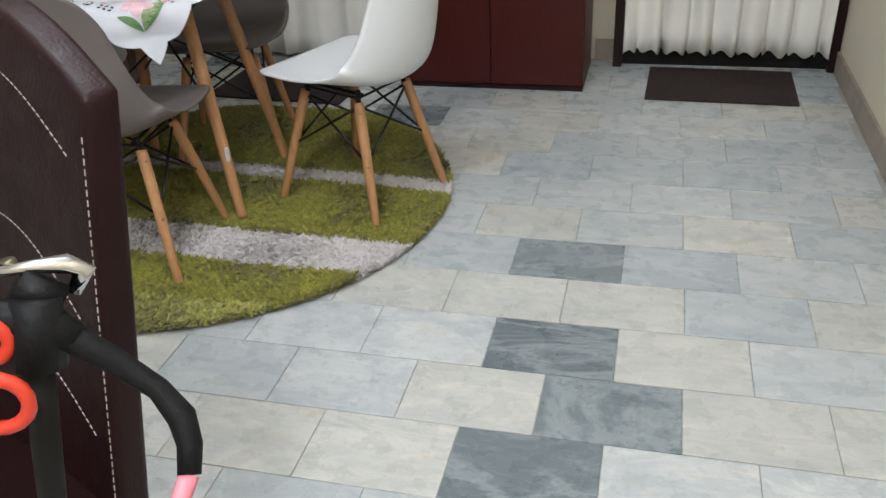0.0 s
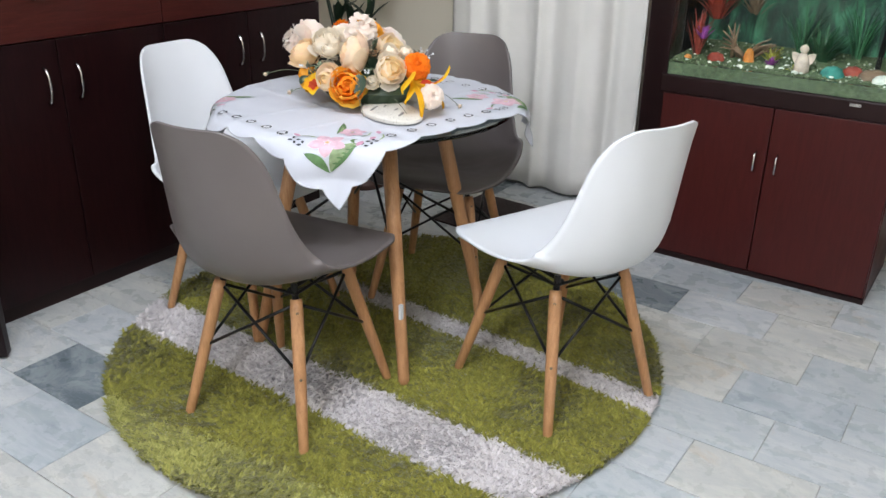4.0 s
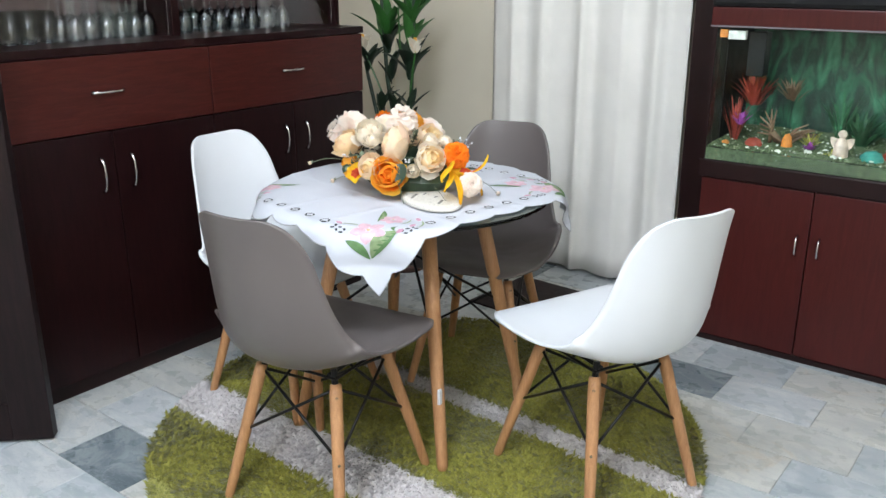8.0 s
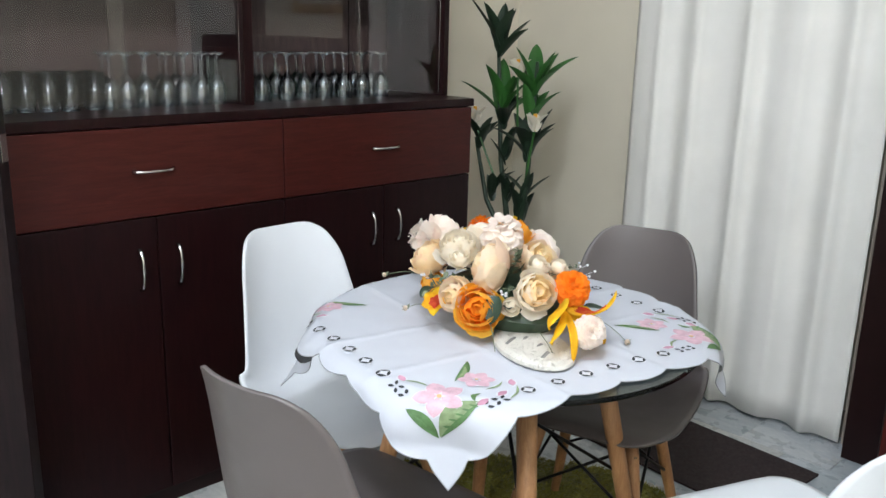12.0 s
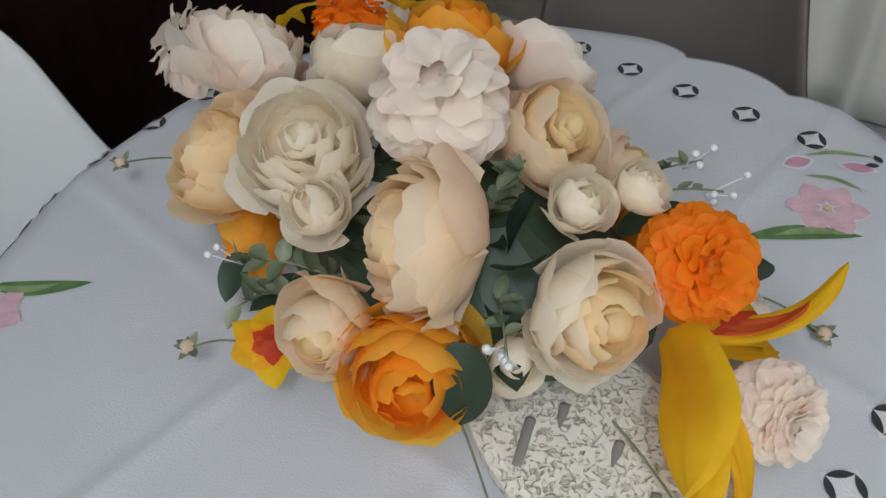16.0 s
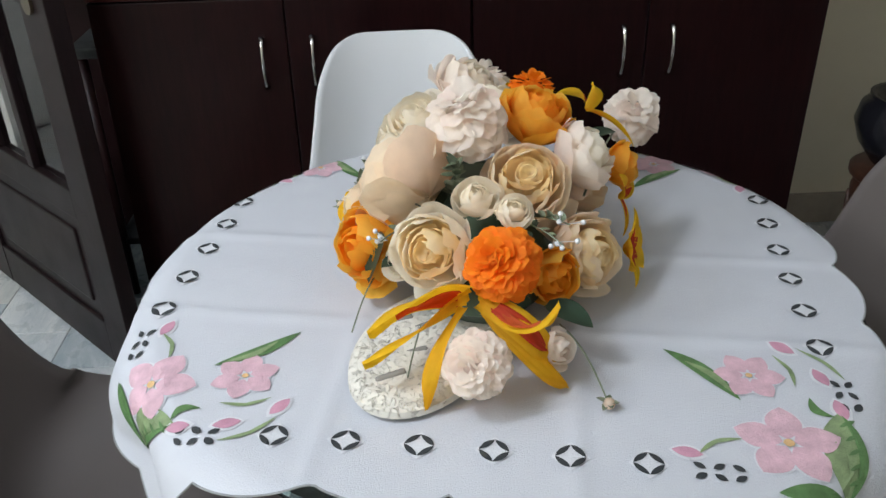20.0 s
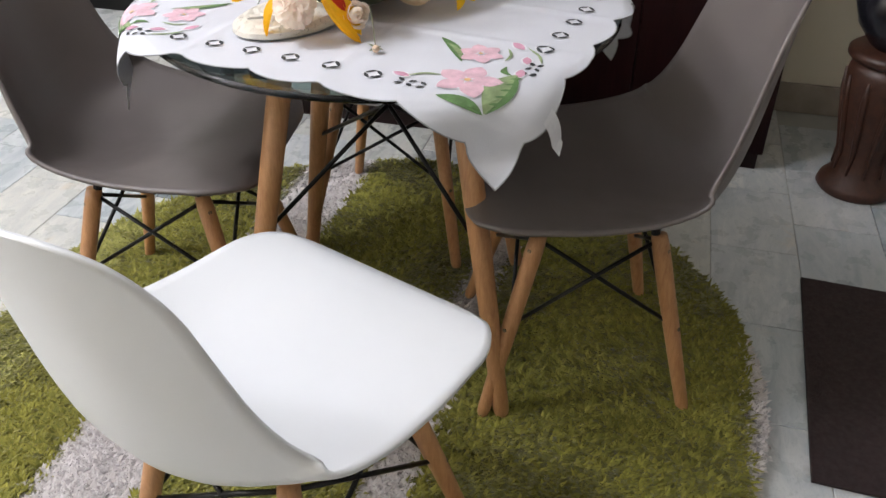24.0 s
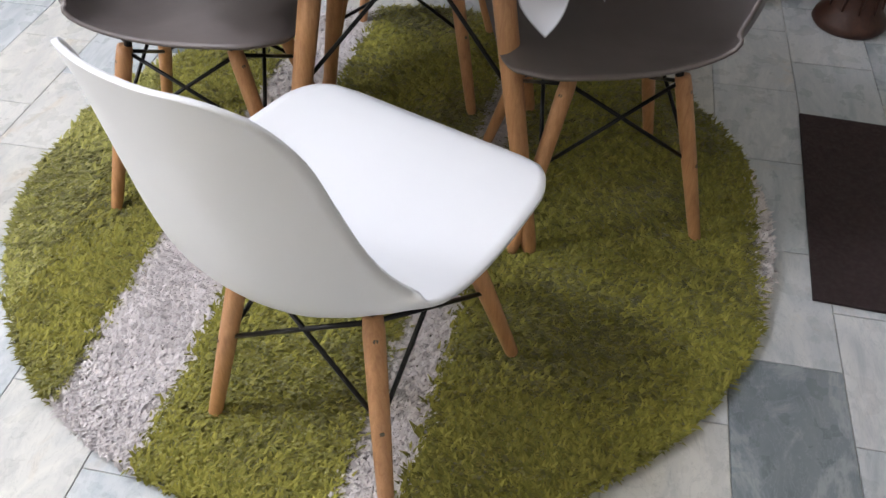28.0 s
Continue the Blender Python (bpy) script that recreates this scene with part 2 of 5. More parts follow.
def add_box(bm, x0, x1, y0, y1, z0, z1, bevel=0.0, m=None):
    r = bmesh.ops.create_cube(bm, size=1.0)
    vs = r["verts"]
    for v in vs:
        v.co = Vector(((x0 + x1) / 2 + v.co.x * (x1 - x0), (y0 + y1) / 2 + v.co.y * (y1 - y0), (z0 + z1) / 2 + v.co.z * (z1 - z0)))
    if bevel:
        es = list({e for v in vs for e in v.link_edges})
        out = bmesh.ops.bevel(bm, geom=es, offset=bevel, segments=2, affect="EDGES", profile=0.6)
        vs = list({v for f in out["faces"] for v in f.verts} | {v for v in vs if v.is_valid})
    if m is not None:
        bmesh.ops.transform(bm, matrix=m, verts=[v for v in vs if v.is_valid])
    return bm


def box(x0, x1, y0, y1, z0, z1, bevel=0.0):
    return add_box(bmesh.new(), x0, x1, y0, y1, z0, z1, bevel)


def sweep(bm, points, radii, sides=8, caps=True):
    """A tube through points; radii one or one a point."""
    pts = [Vector(p) for p in points]
    if isinstance(radii, (int, float)):
        radii = [radii] * len(pts)
    rings, side = [], None
    for i, p in enumerate(pts):
        d = (pts[min(i + 1, len(pts) - 1)] - pts[max(i - 1, 0)]).normalized()
        if side is None:
            side = d.orthogonal().normalized()
        side = (side - d * side.dot(d)).normalized()
        up = d.cross(side)
        rings.append([bm.verts.new(p + radii[i] * (math.cos(a) * side + math.sin(a) * up)) for a in (math.tau * k / sides for k in range(sides))])
    for a, b in zip(rings, rings[1:]):
        for k in range(sides):
            bm.faces.new((a[k], a[(k + 1) % sides], b[(k + 1) % sides], b[k]))
    if caps:
        bm.faces.new(rings[0][::-1])
        bm.faces.new(rings[-1])
    return bm


def tube(points, radii, sides=8):
    return sweep(bmesh.new(), points, radii, sides)


def lathe(bm, profile, sides=24, m=None, closed=False):
    """Turns (radius, z) pairs round the z axis."""
    rings = []
    for r, z in profile:
        ring = [bm.verts.new((r * math.cos(math.tau * k / sides), r * math.sin(math.tau * k / sides), z)) for k in range(sides)]
        rings.append(ring)
    for a, b in zip(rings, rings[1:]):
        for k in range(sides):
            bm.faces.new((a[k], a[(k + 1) % sides], b[(k + 1) % sides], b[k]))
    if closed:
        bm.faces.new(rings[0][::-1])
        bm.faces.new(rings[-1])
    if m is not None:
        bmesh.ops.transform(bm, matrix=m, verts=[v for ring in rings for v in ring])
    return bm


def grid_sheet(bm, nu, nv, f, thick=0.0):
    vs = [[bm.verts.new(f(i / nu, j / nv)) for j in range(nv + 1)] for i in range(nu + 1)]
    for i in range(nu):
        for j in range(nv):
            bm.faces.new((vs[i][j], vs[i + 1][j], vs[i + 1][j + 1], vs[i][j + 1]))
    if thick:
        bm.normal_update()
        bmesh.ops.solidify(bm, geom=bm.faces[:], thickness=thick)
    return bm


def lerp_table(table, x):
    for (x0, *a), (x1, *b) in zip(table, table[1:]):
        if x <= x1:
            k = (x - x0) / (x1 - x0)
            return [p + (q - p) * k for p, q in zip(a, b)]
    return list(table[-1][1:])


# ---- the room ----
WALL_N, WALL_W, WALL_E, WALL_S, TOP = 1.66, -1.54, 2.21, -3.4, 2.7
ground = part("floor", box(-2.25, WALL_E + 0.15, WALL_S - 0.15, WALL_N + 0.15, -0.12, -0.0035), "grout")
tagged(ground, "floor bed under veined grey and cream marble tiles", "floor", kind="structure")
part("ceiling", box(-2.25, WALL_E + 0.15, WALL_S - 0.15, WALL_N + 0.15, TOP, TOP + 0.1), "ceiling").update_tag()
tagged(bpy.data.objects["ceiling"], "plain white painted ceiling", "ceiling", kind="structure")


def wall(name, *size):
    return tagged(part(name, box(*size), "wall"), "cream painted plaster wall", "wall", kind="structure")


wall("wall_north", -2.25, WALL_E + 0.15, WALL_N, WALL_N + 0.15, 0, TOP)
wall("wall_east", WALL_E, WALL_E + 0.15, WALL_S, WALL_N, 0, TOP)
wall("wall_south", -2.25, WALL_E + 0.15, WALL_S - 0.15, WALL_S, 0, TOP)
wall("wall_west", WALL_W - 0.15, WALL_W, -0.76, WALL_N, 0, TOP)
wall("wall_west_far", -2.25, -2.1, -1.32, -0.76, 0, TOP)
tagged(part("wall_west_near", box(-2.25, -1.84, WALL_S, -1.32, 0, TOP), "ceiling"), "white painted wall of the side room", "wall", kind="structure")
# darkened colour stands for the dim room behind the door
tagged(part("wall_side", box(-2.1, WALL_W - 0.15, -0.76, -0.62, 0, TOP), "dim_hall"), "wall behind the open door, darkened for a dim room", "wall", kind="structure")

bulb("ceiling_lamp", (0.65, -1.0, TOP - 0.30), 0.16, 76, (0.89, 0.935, 1.0))
bulb("ceiling_lamp_two", (1.1, -2.5, TOP - 0.30), 0.16, 108, (0.89, 0.935, 1.0))
# ---- chairs ----
SHELL = [  # along the middle, from the front lip to the top of the back: y, z, half width, lift of the sides
    (0.00, 0.262, 0.418, 0.217, 0.000), (0.05, 0.236, 0.440, 0.229, 0.002), (0.18, 0.154, 0.442, 0.237, 0.006), (0.30, 0.070, 0.432, 0.241, 0.018),
    (0.40, -0.008, 0.422, 0.243, 0.038), (0.48, -0.081, 0.415, 0.241, 0.064), (0.55, -0.144, 0.418, 0.235, 0.086), (0.61, -0.191, 0.439, 0.225, 0.100),
    (0.67, -0.221, 0.484, 0.212, 0.099), (0.75, -0.242, 0.567, 0.189, 0.082), (0.86, -0.259, 0.686, 0.168, 0.066), (0.95, -0.273, 0.790, 0.153, 0.053), (1.00, -0.284, 0.841, 0.150, 0.044)]


def shell_point(u, v, off=0.0):
    def mid(v):
        k = min(max(v, 0), 1)
        s = [lerp_table(SHELL, min(max(k + d, 0), 1)) for d in (-0.035, 0, 0.035)]
        return [(a + 2 * b + c) / 4 for a, b, c in zip(*s)]
    y, z, w, lift = mid(v)
    y0, z0 = mid(v - 0.02)[:2]
    y1, z1 = mid(v + 0.02)[:2]
    d = Vector((0, y1 - y0, z1 - z0)).normalized()
    n = Vector((0, d.z, -d.y))
    if n.z < 0 and v < 0.5 or n.y < 0 and v >= 0.5:
        n = -n
    full = w
    for end, r in ((v / 0.17, 0.105), ((1 - v) / 0.12, 0.088)):
        if end < 1:
            w -= r * (1 - math.sqrt(1 - (1 - end) ** 2))
    x = (u * 2 - 1)
    a = abs(x) * w / full
    return Vector((x * w, y - 0.014, z)) + n * (lift * a ** 2.4 + off)


def chair(name, label, shell, seat_label):
    c = thing(name, label, "chair", group="chairs round the table")
    bm = bmesh.new()
    grid_sheet(bm, 32, 60, lambda u, v: shell_point(u, v - 0.14 * math.sin(math.tau * v)), 0.007)
    part("seat_shell", bm, shell, c, seat_label, smooth=True)
    tops, feet = {}, {}
    for sx in (-1, 1):
        for sy in (-1, 1):
            tops[sx, sy] = Vector((sx * 0.118, sy * 0.108 + 0.005, 0.375))
            feet[sx, sy] = Vector((sx * (0.189 if sy > 0 else 0.186), sy * 0.199, 0.0))
            a, b = tops[sx, sy], feet[sx, sy]
            leg = part("leg", tube([b, b.lerp(a, 0.03), b.lerp(a, 0.5), b.lerp(a, 0.93), b.lerp(a, 1.0)], [0.0105, 0.0125, 0.0155, 0.0165, 0.0145], 12), "beech", c, smooth=True)
            for k in (0.50, 0.92):
                p = b.lerp(a, k)
                out = Vector((sx * 0.7, sy * 0.7, 0.25)).normalized()
                part("screw", tube([p + out * 0.010, p + out * 0.0163], 0.0040, 8), "brass", leg)
            part("bracket", tube([a - Vector((0, 0, 0.03)), a + Vector((-sx * 0.012, -sy * 0.01, 0.036))], 0.0085, 8), "steel", c)
    ring = [(-1, -1), (1, -1), (1, 1), (-1, 1)]
    for p, q in zip(ring, ring[1:] + ring[:1]):
        for a, b in ((p, q), (q, p)):
            part("strut", tube([tops[a] - Vector((0, 0, 0.012)), feet[b].lerp(tops[b], 0.52)], 0.0042, 7), "steel", c, smooth=True)
        part("top_rod", tube([tops[p] + Vector((0, 0, 0.014)), tops[q] + Vector((0, 0, 0.014))], 0.004, 7), "steel", c)
    for sx in (-1, 1):
        part("seat_rail", tube([tops[sx, -1] + Vector((-sx * 0.02, 0, 0.02)), tops[sx, 1] + Vector((-sx * 0.02, 0, 0.02))], 0.006, 7), "steel", c)
    return c


grey_chair = chair("dining_chair", "grey moulded plastic dining chair with splayed beech legs on the rug", "grey", "")
grey_chair.matrix_world = pose(-0.040, -0.391, 0.016, 0.56, 0, 7.3)
grey_two = copy_thing(grey_chair, pose(-0.114, 0.438, 0.016, 1.5, 0, -73 - 90))
tagged(grey_two, "grey moulded plastic dining chair with beech legs near the curtain")
white_chair = chair("dining_chair", "white moulded plastic dining chair with splayed beech legs on the rug", "white", "")
white_chair.matrix_world = pose(0.509, 0.095, 0.016, 1.7, 0, 68.7)
white_two = copy_thing(white_chair, pose(-0.533, -0.058, 0.018, 0.98, 0, -88.3))
tagged(white_two, "white moulded plastic dining chair with beech legs before the dresser")

# ---- table ----
TX, TY, TR = -0.107, 0.054, 0.41
table = thing("dining_table", "round glass-topped dining table with four beech legs", "table", (TX, TY, 0))
bm = bmesh.new()
lathe(bm, [(TR - 0.003, 0.733), (TR, 0.736), (TR, 0.741), (TR - 0.003, 0.744)], 96, closed=True)
part("tabletop", bm, "tableglass", table, "tempered glass disc with a green edge")
FEET = ((0.286, -0.221), (0.221, 0.286), (-0.221, -0.286), (-0.286, 0.221))
for fx, fy in FEET:
    top, foot = Vector((fx * 0.55, fy * 0.55, 0.724)), Vector((fx, fy, 0.016))
    leg = part("leg", tube([foot, foot.lerp(top, 0.03), foot.lerp(top, 0.6), foot.lerp(top, 1)], [0.0135, 0.016, 0.0205, 0.0215], 14), "beech", table, smooth=True)
    if fx > 0 and fy < 0:
        q = foot.lerp(top, 0.31)
        part("sticker", box(q.x + 0.012, q.x + 0.0205, q.y - 0.019, q.y - 0.008, q.z - 0.022, q.z + 0.022), "white", leg, "torn white sticker")
    part("glass_pad", tube([top + Vector((0, 0, 0.0)), (top.x, top.y, 0.7325)], 0.02, 14), "steel", table)
for a, b in ((FEET[0], FEET[3]), (FEET[1], FEET[2])):
    for p, q in ((a, b), (b, a)):
        part("strut", tube([(p[0] * 0.58, p[1] * 0.58, 0.68), (q[0] * 0.8, q[1] * 0.8, 0.36)], 0.0045, 7), "steel", table, smooth=True)
    part("frame_bar", tube([(a[0] * 0.56, a[1] * 0.56, 0.715), (b[0] * 0.56, b[1] * 0.56, 0.715)], 0.008, 8), "steel", table)

# ---- sideboard against the west wall ----
CX = -1.045
cab = thing("dresser", "dark mahogany dresser with red-brown drawers and chrome handles", "dresser", (CX, 0.0, 0))
Y0, Y1, YM = -0.72, 0.875, 0.092
part("carcass", box(-0.46, -0.022, Y0, Y1, 0.06, 1.105), "cab", cab)
part("plinth", box(-0.44, -0.04, Y0 + 0.01, Y1 - 0.01, 0.0, 0.06), "dark", cab)
part("top_board", box(-0.46, 0.004, Y0 - 0.005, Y1 + 0.005, 1.105, 1.132, 0.004), "cab", cab)


def pull(parent, at, along, size=0.11):
    v = Vector(along)
    p = [Vector(at) + v * (k * size) + Vector((0.004 + 0.020 * (1 - (2 * k) ** 4), 0, 0)) for k in (-0.5, -0.42, -0.3, -0.15, 0, 0.15, 0.3, 0.42, 0.5)]
    part("handle", tube(p, [0.0070, 0.0050, 0.0036, 0.0034, 0.0050, 0.0034, 0.0036, 0.0050, 0.0070], 8), "chrome", parent, "polished chrome bow handle", smooth=True)


for y0, y1, hy in ((Y0 + 0.003, YM - 0.002, -0.311), (YM + 0.002, Y1 - 0.003, 0.476)):
    d = part("drawer", box(-0.022, 0, y0, y1, 0.868, 1.102, 0.003), "drawer", cab, "red mahogany drawer front")
    pull(d, (0, hy, 0.990), (0, 1, 0))
    mid = hy + (-0.0 if hy > 0 else 0.003)
    for a, b, s in ((y0, mid - 0.0015, -1), (mid + 0.0015, y1, 1)):
        d = part("cabinet_door", box(-0.022, -0.003, a, b, 0.065, 0.864, 0.003), "cab", cab)
        pull(d, (-0.003, mid + s * 0.054, 0.728), (0, 0, 1))

hutch = thing("display_hutch", "glazed mahogany display hutch standing on the dresser", "cabinet", (CX, 0, 1.132))
HX0, HX1, HY0, HY1, HH = -0.46, -0.13, Y0 + 0.01, 0.876, 1.05
part("side_panel", box(HX0, HX1, HY0, HY0 + 0.022, 0, HH), "cab", hutch)
part("side_panel", box(HX0, HX1, HY1 - 0.022, HY1, 0, HH), "cab", hutch)
part("back_panel", box(HX0, HX0 + 0.012, HY0 + 0.022, HY1 - 0.022, 0, HH), "hutch_back", hutch)
part("divider", box(HX0 + 0.012, HX1, YM - 0.045, YM - 0.015, 0, HH), "cab", hutch)
part("cornice", box(HX0 - 0.0, HX1 + 0.03, HY0 - 0.02, HY1 + 0.02, HH, HH + 0.08, 0.006), "cab", hutch)
for y0, y1 in ((HY0 + 0.022, YM - 0.045), (YM - 0.015, HY1 - 0.022)):
    part("shelf", box(HX0 + 0.012, HX1 - 0.03, y0 + 0.001, y1 - 0.001, 0.345, 0.353), "glass", hutch, "green-edged glass shelf")
    m = (y0 + y1) / 2
    for a, b in ((y0 + 0.002, m + 0.02), (m - 0.02, y1 - 0.002)):
        x = HX1 - (0.012 if a < m - 0.03 else 0.020)
        part("sliding_pane", box(x - 0.005, x, a, b, 0.006, HH - 0.005), "glass", hutch, "sliding glass door pane").visible_shadow = False

# ---- aquarium on its stand ----
AX0, AX1, AY = 0.335, 1.135, 1.19
stand = thing("aquarium_stand", "red-brown wooden aquarium cabinet with two doors", "cabinet", (AX0, AY, 0))
AW = AX1 - AX0
part("carcass", box(0, AW, 0.02, 0.42, 0.02, 0.635), "stand", stand)
part("plinth", box(0.0, AW, 0.005, 0.42, 0.0, 0.02), "dark", stand)
part("top_board", box(-0.012, AW + 0.012, -0.008, 0.43, 0.635, 0.70, 0.006), "dark", stand)
for a, b, hx in ((0.004, AW / 2 - 0.002, AW / 2 - 0.037), (AW / 2 + 0.002, AW - 0.004, AW / 2 + 0.037)):
    d = part("cabinet_door", box(a, b, 0.0, 0.02, 0.025, 0.632, 0.003), "stand", stand)
    part("handle", tube([(hx, 0, 0.400), (hx, -0.018, 0.41), (hx, -0.02, 0.437), (hx, -0.018, 0.464), (hx, 0, 0.474)], 0.004, 8), "chrome", d, "small chrome handle", smooth=True)

# ---- rug ----
RX, RY, RR = -0.02, 0.016, 0.822
rug = part("rug", lathe(bmesh.new(), [(RR - 0.02, 0.001), (RR - 0.015, 0.006), (RR - 0.03, 0.011)], 96, Matrix.Translation((RX, RY, 0)), closed=True), "rug_base")
tagged(rug, "round shaggy green rug with two beige stripes", "rug")


def pile_zone(x, y):
    """0 green, 1 pale green (the nap's sheen put into the colour), 2 beige, from the place on the rug."""
    zone = np.zeros(len(x), int)
    zone[(y > -0.432 - 0.02 * x) & (y < -0.228 - 0.018 * x)] = 2
    zone[(y > 0.14 - 0.06 * x) & (y < 0.242 - 0.045 * x)] = 2
    zone[y < -0.66 + 0.06 * x] = 1
    zone[y > 0.80] = 2
    return zone


def pile(name, material, which, count, height, rng):
    r, a = RR * np.sqrt(rng.random(count)), rng.random(count) * math.tau
    r = r + rng.normal(0, 0.004, count)
    x, y = RX + r * np.cos(a), RY + r * np.sin(a)
    z = pile_zone(x + rng.normal(0, 0.008, count), y + rng.normal(0, 0.008, count))
    keep = z == which
    x, y = x[keep], y[keep]
    n = len(x)
    # blades gather into tufts, and the tufts lean together in slow swirls
    tuft = 0.011 if which < 2 else 0.008
    i, j = np.floor(x / tuft).astype(int) % 211, np.floor(y / tuft).astype(int) % 197
    heart = rng.random((211, 197, 3))[i, j]
    pull = 0.50 * rng.random(n)
    x = x + pull * ((np.floor(x / tuft) + heart[:, 0]) * tuft - x)
    y = y + pull * ((np.floor(y / tuft) + heart[:, 1]) * tuft - y)
    sw = 3.0 * np.sin(9 * x + 4 * y) + 2.0 * np.sin(-5 * x + 11 * y + 1.3)
    lean = 0.5 * sw + 3.0 * heart[:, 2] + rng.normal(0, 1.0, n)
    far = height * (0.55 + 0.6 * rng.random(n))
    up = height * (0.35 + 0.35 * rng.random(n) + 0.45 * heart[:, 2])
    wide = 0.0022 + 0.0016 * rng.random(n)
    cx, cy = np.cos(lean), np.sin(lean)
    base = np.stack([x, y, np.full(n, 0.009)], 1)
    side = np.stack([-cy * wide, cx * wide, np.zeros(n)], 1)
    mid = base + np.stack([cx * far * 0.35, cy * far * 0.35, up * 0.75], 1)
    tip = base + np.stack([cx * far, cy * far, up], 1)
    verts = np.stack([base - side, base + side, mid - side, mid + side, tip], 1).reshape(-1, 3)
    k = np.arange(n)[:, None] * 5
    quads = (k + np.array([[0, 1, 3, 2]]))
    tris = (k + np.array([[2, 3, 4]]))
    me = bpy.data.meshes.new(name)
    me.vertices.add(len(verts))
    me.vertices.foreach_set("co", verts.ravel())
    loops = np.concatenate([quads.ravel(), tris.ravel()])
    me.loops.add(len(loops))
    me.loops.foreach_set("vertex_index", loops)
    me.polygons.add(2 * n)
    starts = np.concatenate([np.arange(n) * 4, 4 * n + np.arange(n) * 3])
    me.polygons.foreach_set("loop_start", starts)
    me.update(calc_edges=True)
    return part(name, me, material, rug, kind="stuff")


rng = np.random.default_rng(7)
pile("green_pile", "pile_green", 0, 300000, 0.021, rng)
pile("pale_green_pile", "pile_pale", 1, 260000, 0.021, rng)
pile("beige_pile", "pile_beige", 2, 360000, 0.015, rng)

# ---- mats, curtains ----
def floor_mat(x0, x1, y0, y1, turn, label):
    ob = part("door_mat", box(-(x1 - x0) / 2, (x1 - x0) / 2, -(y1 - y0) / 2, (y1 - y0) / 2, 0, 0.008, 0.002), "mat")
    ob.matrix_world = pose((x0 + x1) / 2, (y0 + y1) / 2, 0.001, 0, 0, turn)
    return tagged(ob, label, "mat")


floor_mat(-0.525, 0.130, 0.932, 1.332, -3, "dark brown door mat before the white curtain")
floor_mat(1.405, 2.015, 1.115, 1.535, -1.5, "dark brown door mat before the curtained doorway")


def curtain(name, label, x0, x1, y, z0, z1, folds, depth, material, ragged=0.0, seed=3):
    rnd = random.Random(seed)
    ph = [rnd.uniform(0, 6.28) for _ in range(6)]
    def f(u, v):
        s = u * folds * math.tau
        w = math.sin(s + ph[0]) + 0.45 * math.sin(1.63 * s + ph[1]) + 0.3 * math.sin(0.41 * s + ph[2])
        gather = 0.75 + 0.25 * (1 - v)
        z = z0 + (z1 - z0) * v + ragged * (1 - v) * math.sin(2.1 * s + ph[3])
        return Vector((x0 + (x1 - x0) * u + 0.012 * math.cos(s + ph[4]), y + depth * w * gather * 0.6, z))
    return tagged(part(name, grid_sheet(bmesh.new(), int(folds * 14), 24, f, 0.002), material, smooth=True), label, "curtain")


curtain("curtain", "floor-length white curtain with deep folds", -0.85, 0.090, 1.56, 0.015, 2.45, 5.2, 0.030, "curtain")
curtain("curtain", "white curtain hanging over a dark doorway", 1.285, 2.165, 1.555, 0.075, 2.2, 8, 0.035, "curtain", 0.012, 5)
side_curtain = curtain("curtain", "pale curtain hanging in the side room", -0.7, 0.7, 0.0, 0.012, 2.3, 7, 0.05, "curtain_pale", 0.0, 9)
side_curtain.matrix_world = pose(-1.77, -2.62, 0, 0, 0, 90)
for x0, x1, name in ((1.24, 1.28, "door_frame"), (2.17, 2.208, "door_frame")):
    tagged(part(name, box(x0, x1, 1.55, 1.658, 0, 2.15), "dark"), "dark wooden door frame beside the curtain", "door frame", kind="structure")
tagged(part("threshold", box(1.28, 2.17, 1.60, 1.658, 0, 0.10), "black"), "black threshold below the curtain", "threshold", kind="structure")
tagged(part("door_frame", box(0.135, 0.245, 1.50, 1.658, 0, 2.5), "dark"), "dark wooden door frame beside the curtain", "door frame", kind="structure")
tagged(part("door_frame", box(0.095, 0.133, 1.60, 1.658, 0, 2.5), "skirt_brown"), "pale wooden door casing strip", "door frame", kind="structure")
tagged(part("baseboard_side", box(-1.84, -1.828, -1.90, -1.325, 0.0, 0.075, 0.002), "black"), "black skirting below the white wall", "baseboard", kind="structure")
for nm, b in (("baseboard_north", (-1.52, 0.09, 1.646, 1.659, 0.0, 0.10)), ("baseboard_mid", (1.15, 1.238, 1.646, 1.659, 0.0, 0.10)), ("baseboard_east", (2.196, 2.209, -3.3, 1.54, 0.0, 0.10)), ("baseboard_west", (-1.539, -1.526, 0.90, 1.64, 0.0, 0.10))):
    tagged(part(nm, box(*b, 0.002), "skirt_brown"), "brownish stone skirting along the wall", "baseboard", kind="structure")

# ---- tablecloth ----
CCX, CCY, CTURN, CS, CK = -0.1625, 0.0405, radians(-10.5), 0.405, 1.031
CLOTH_Z = 0.7482


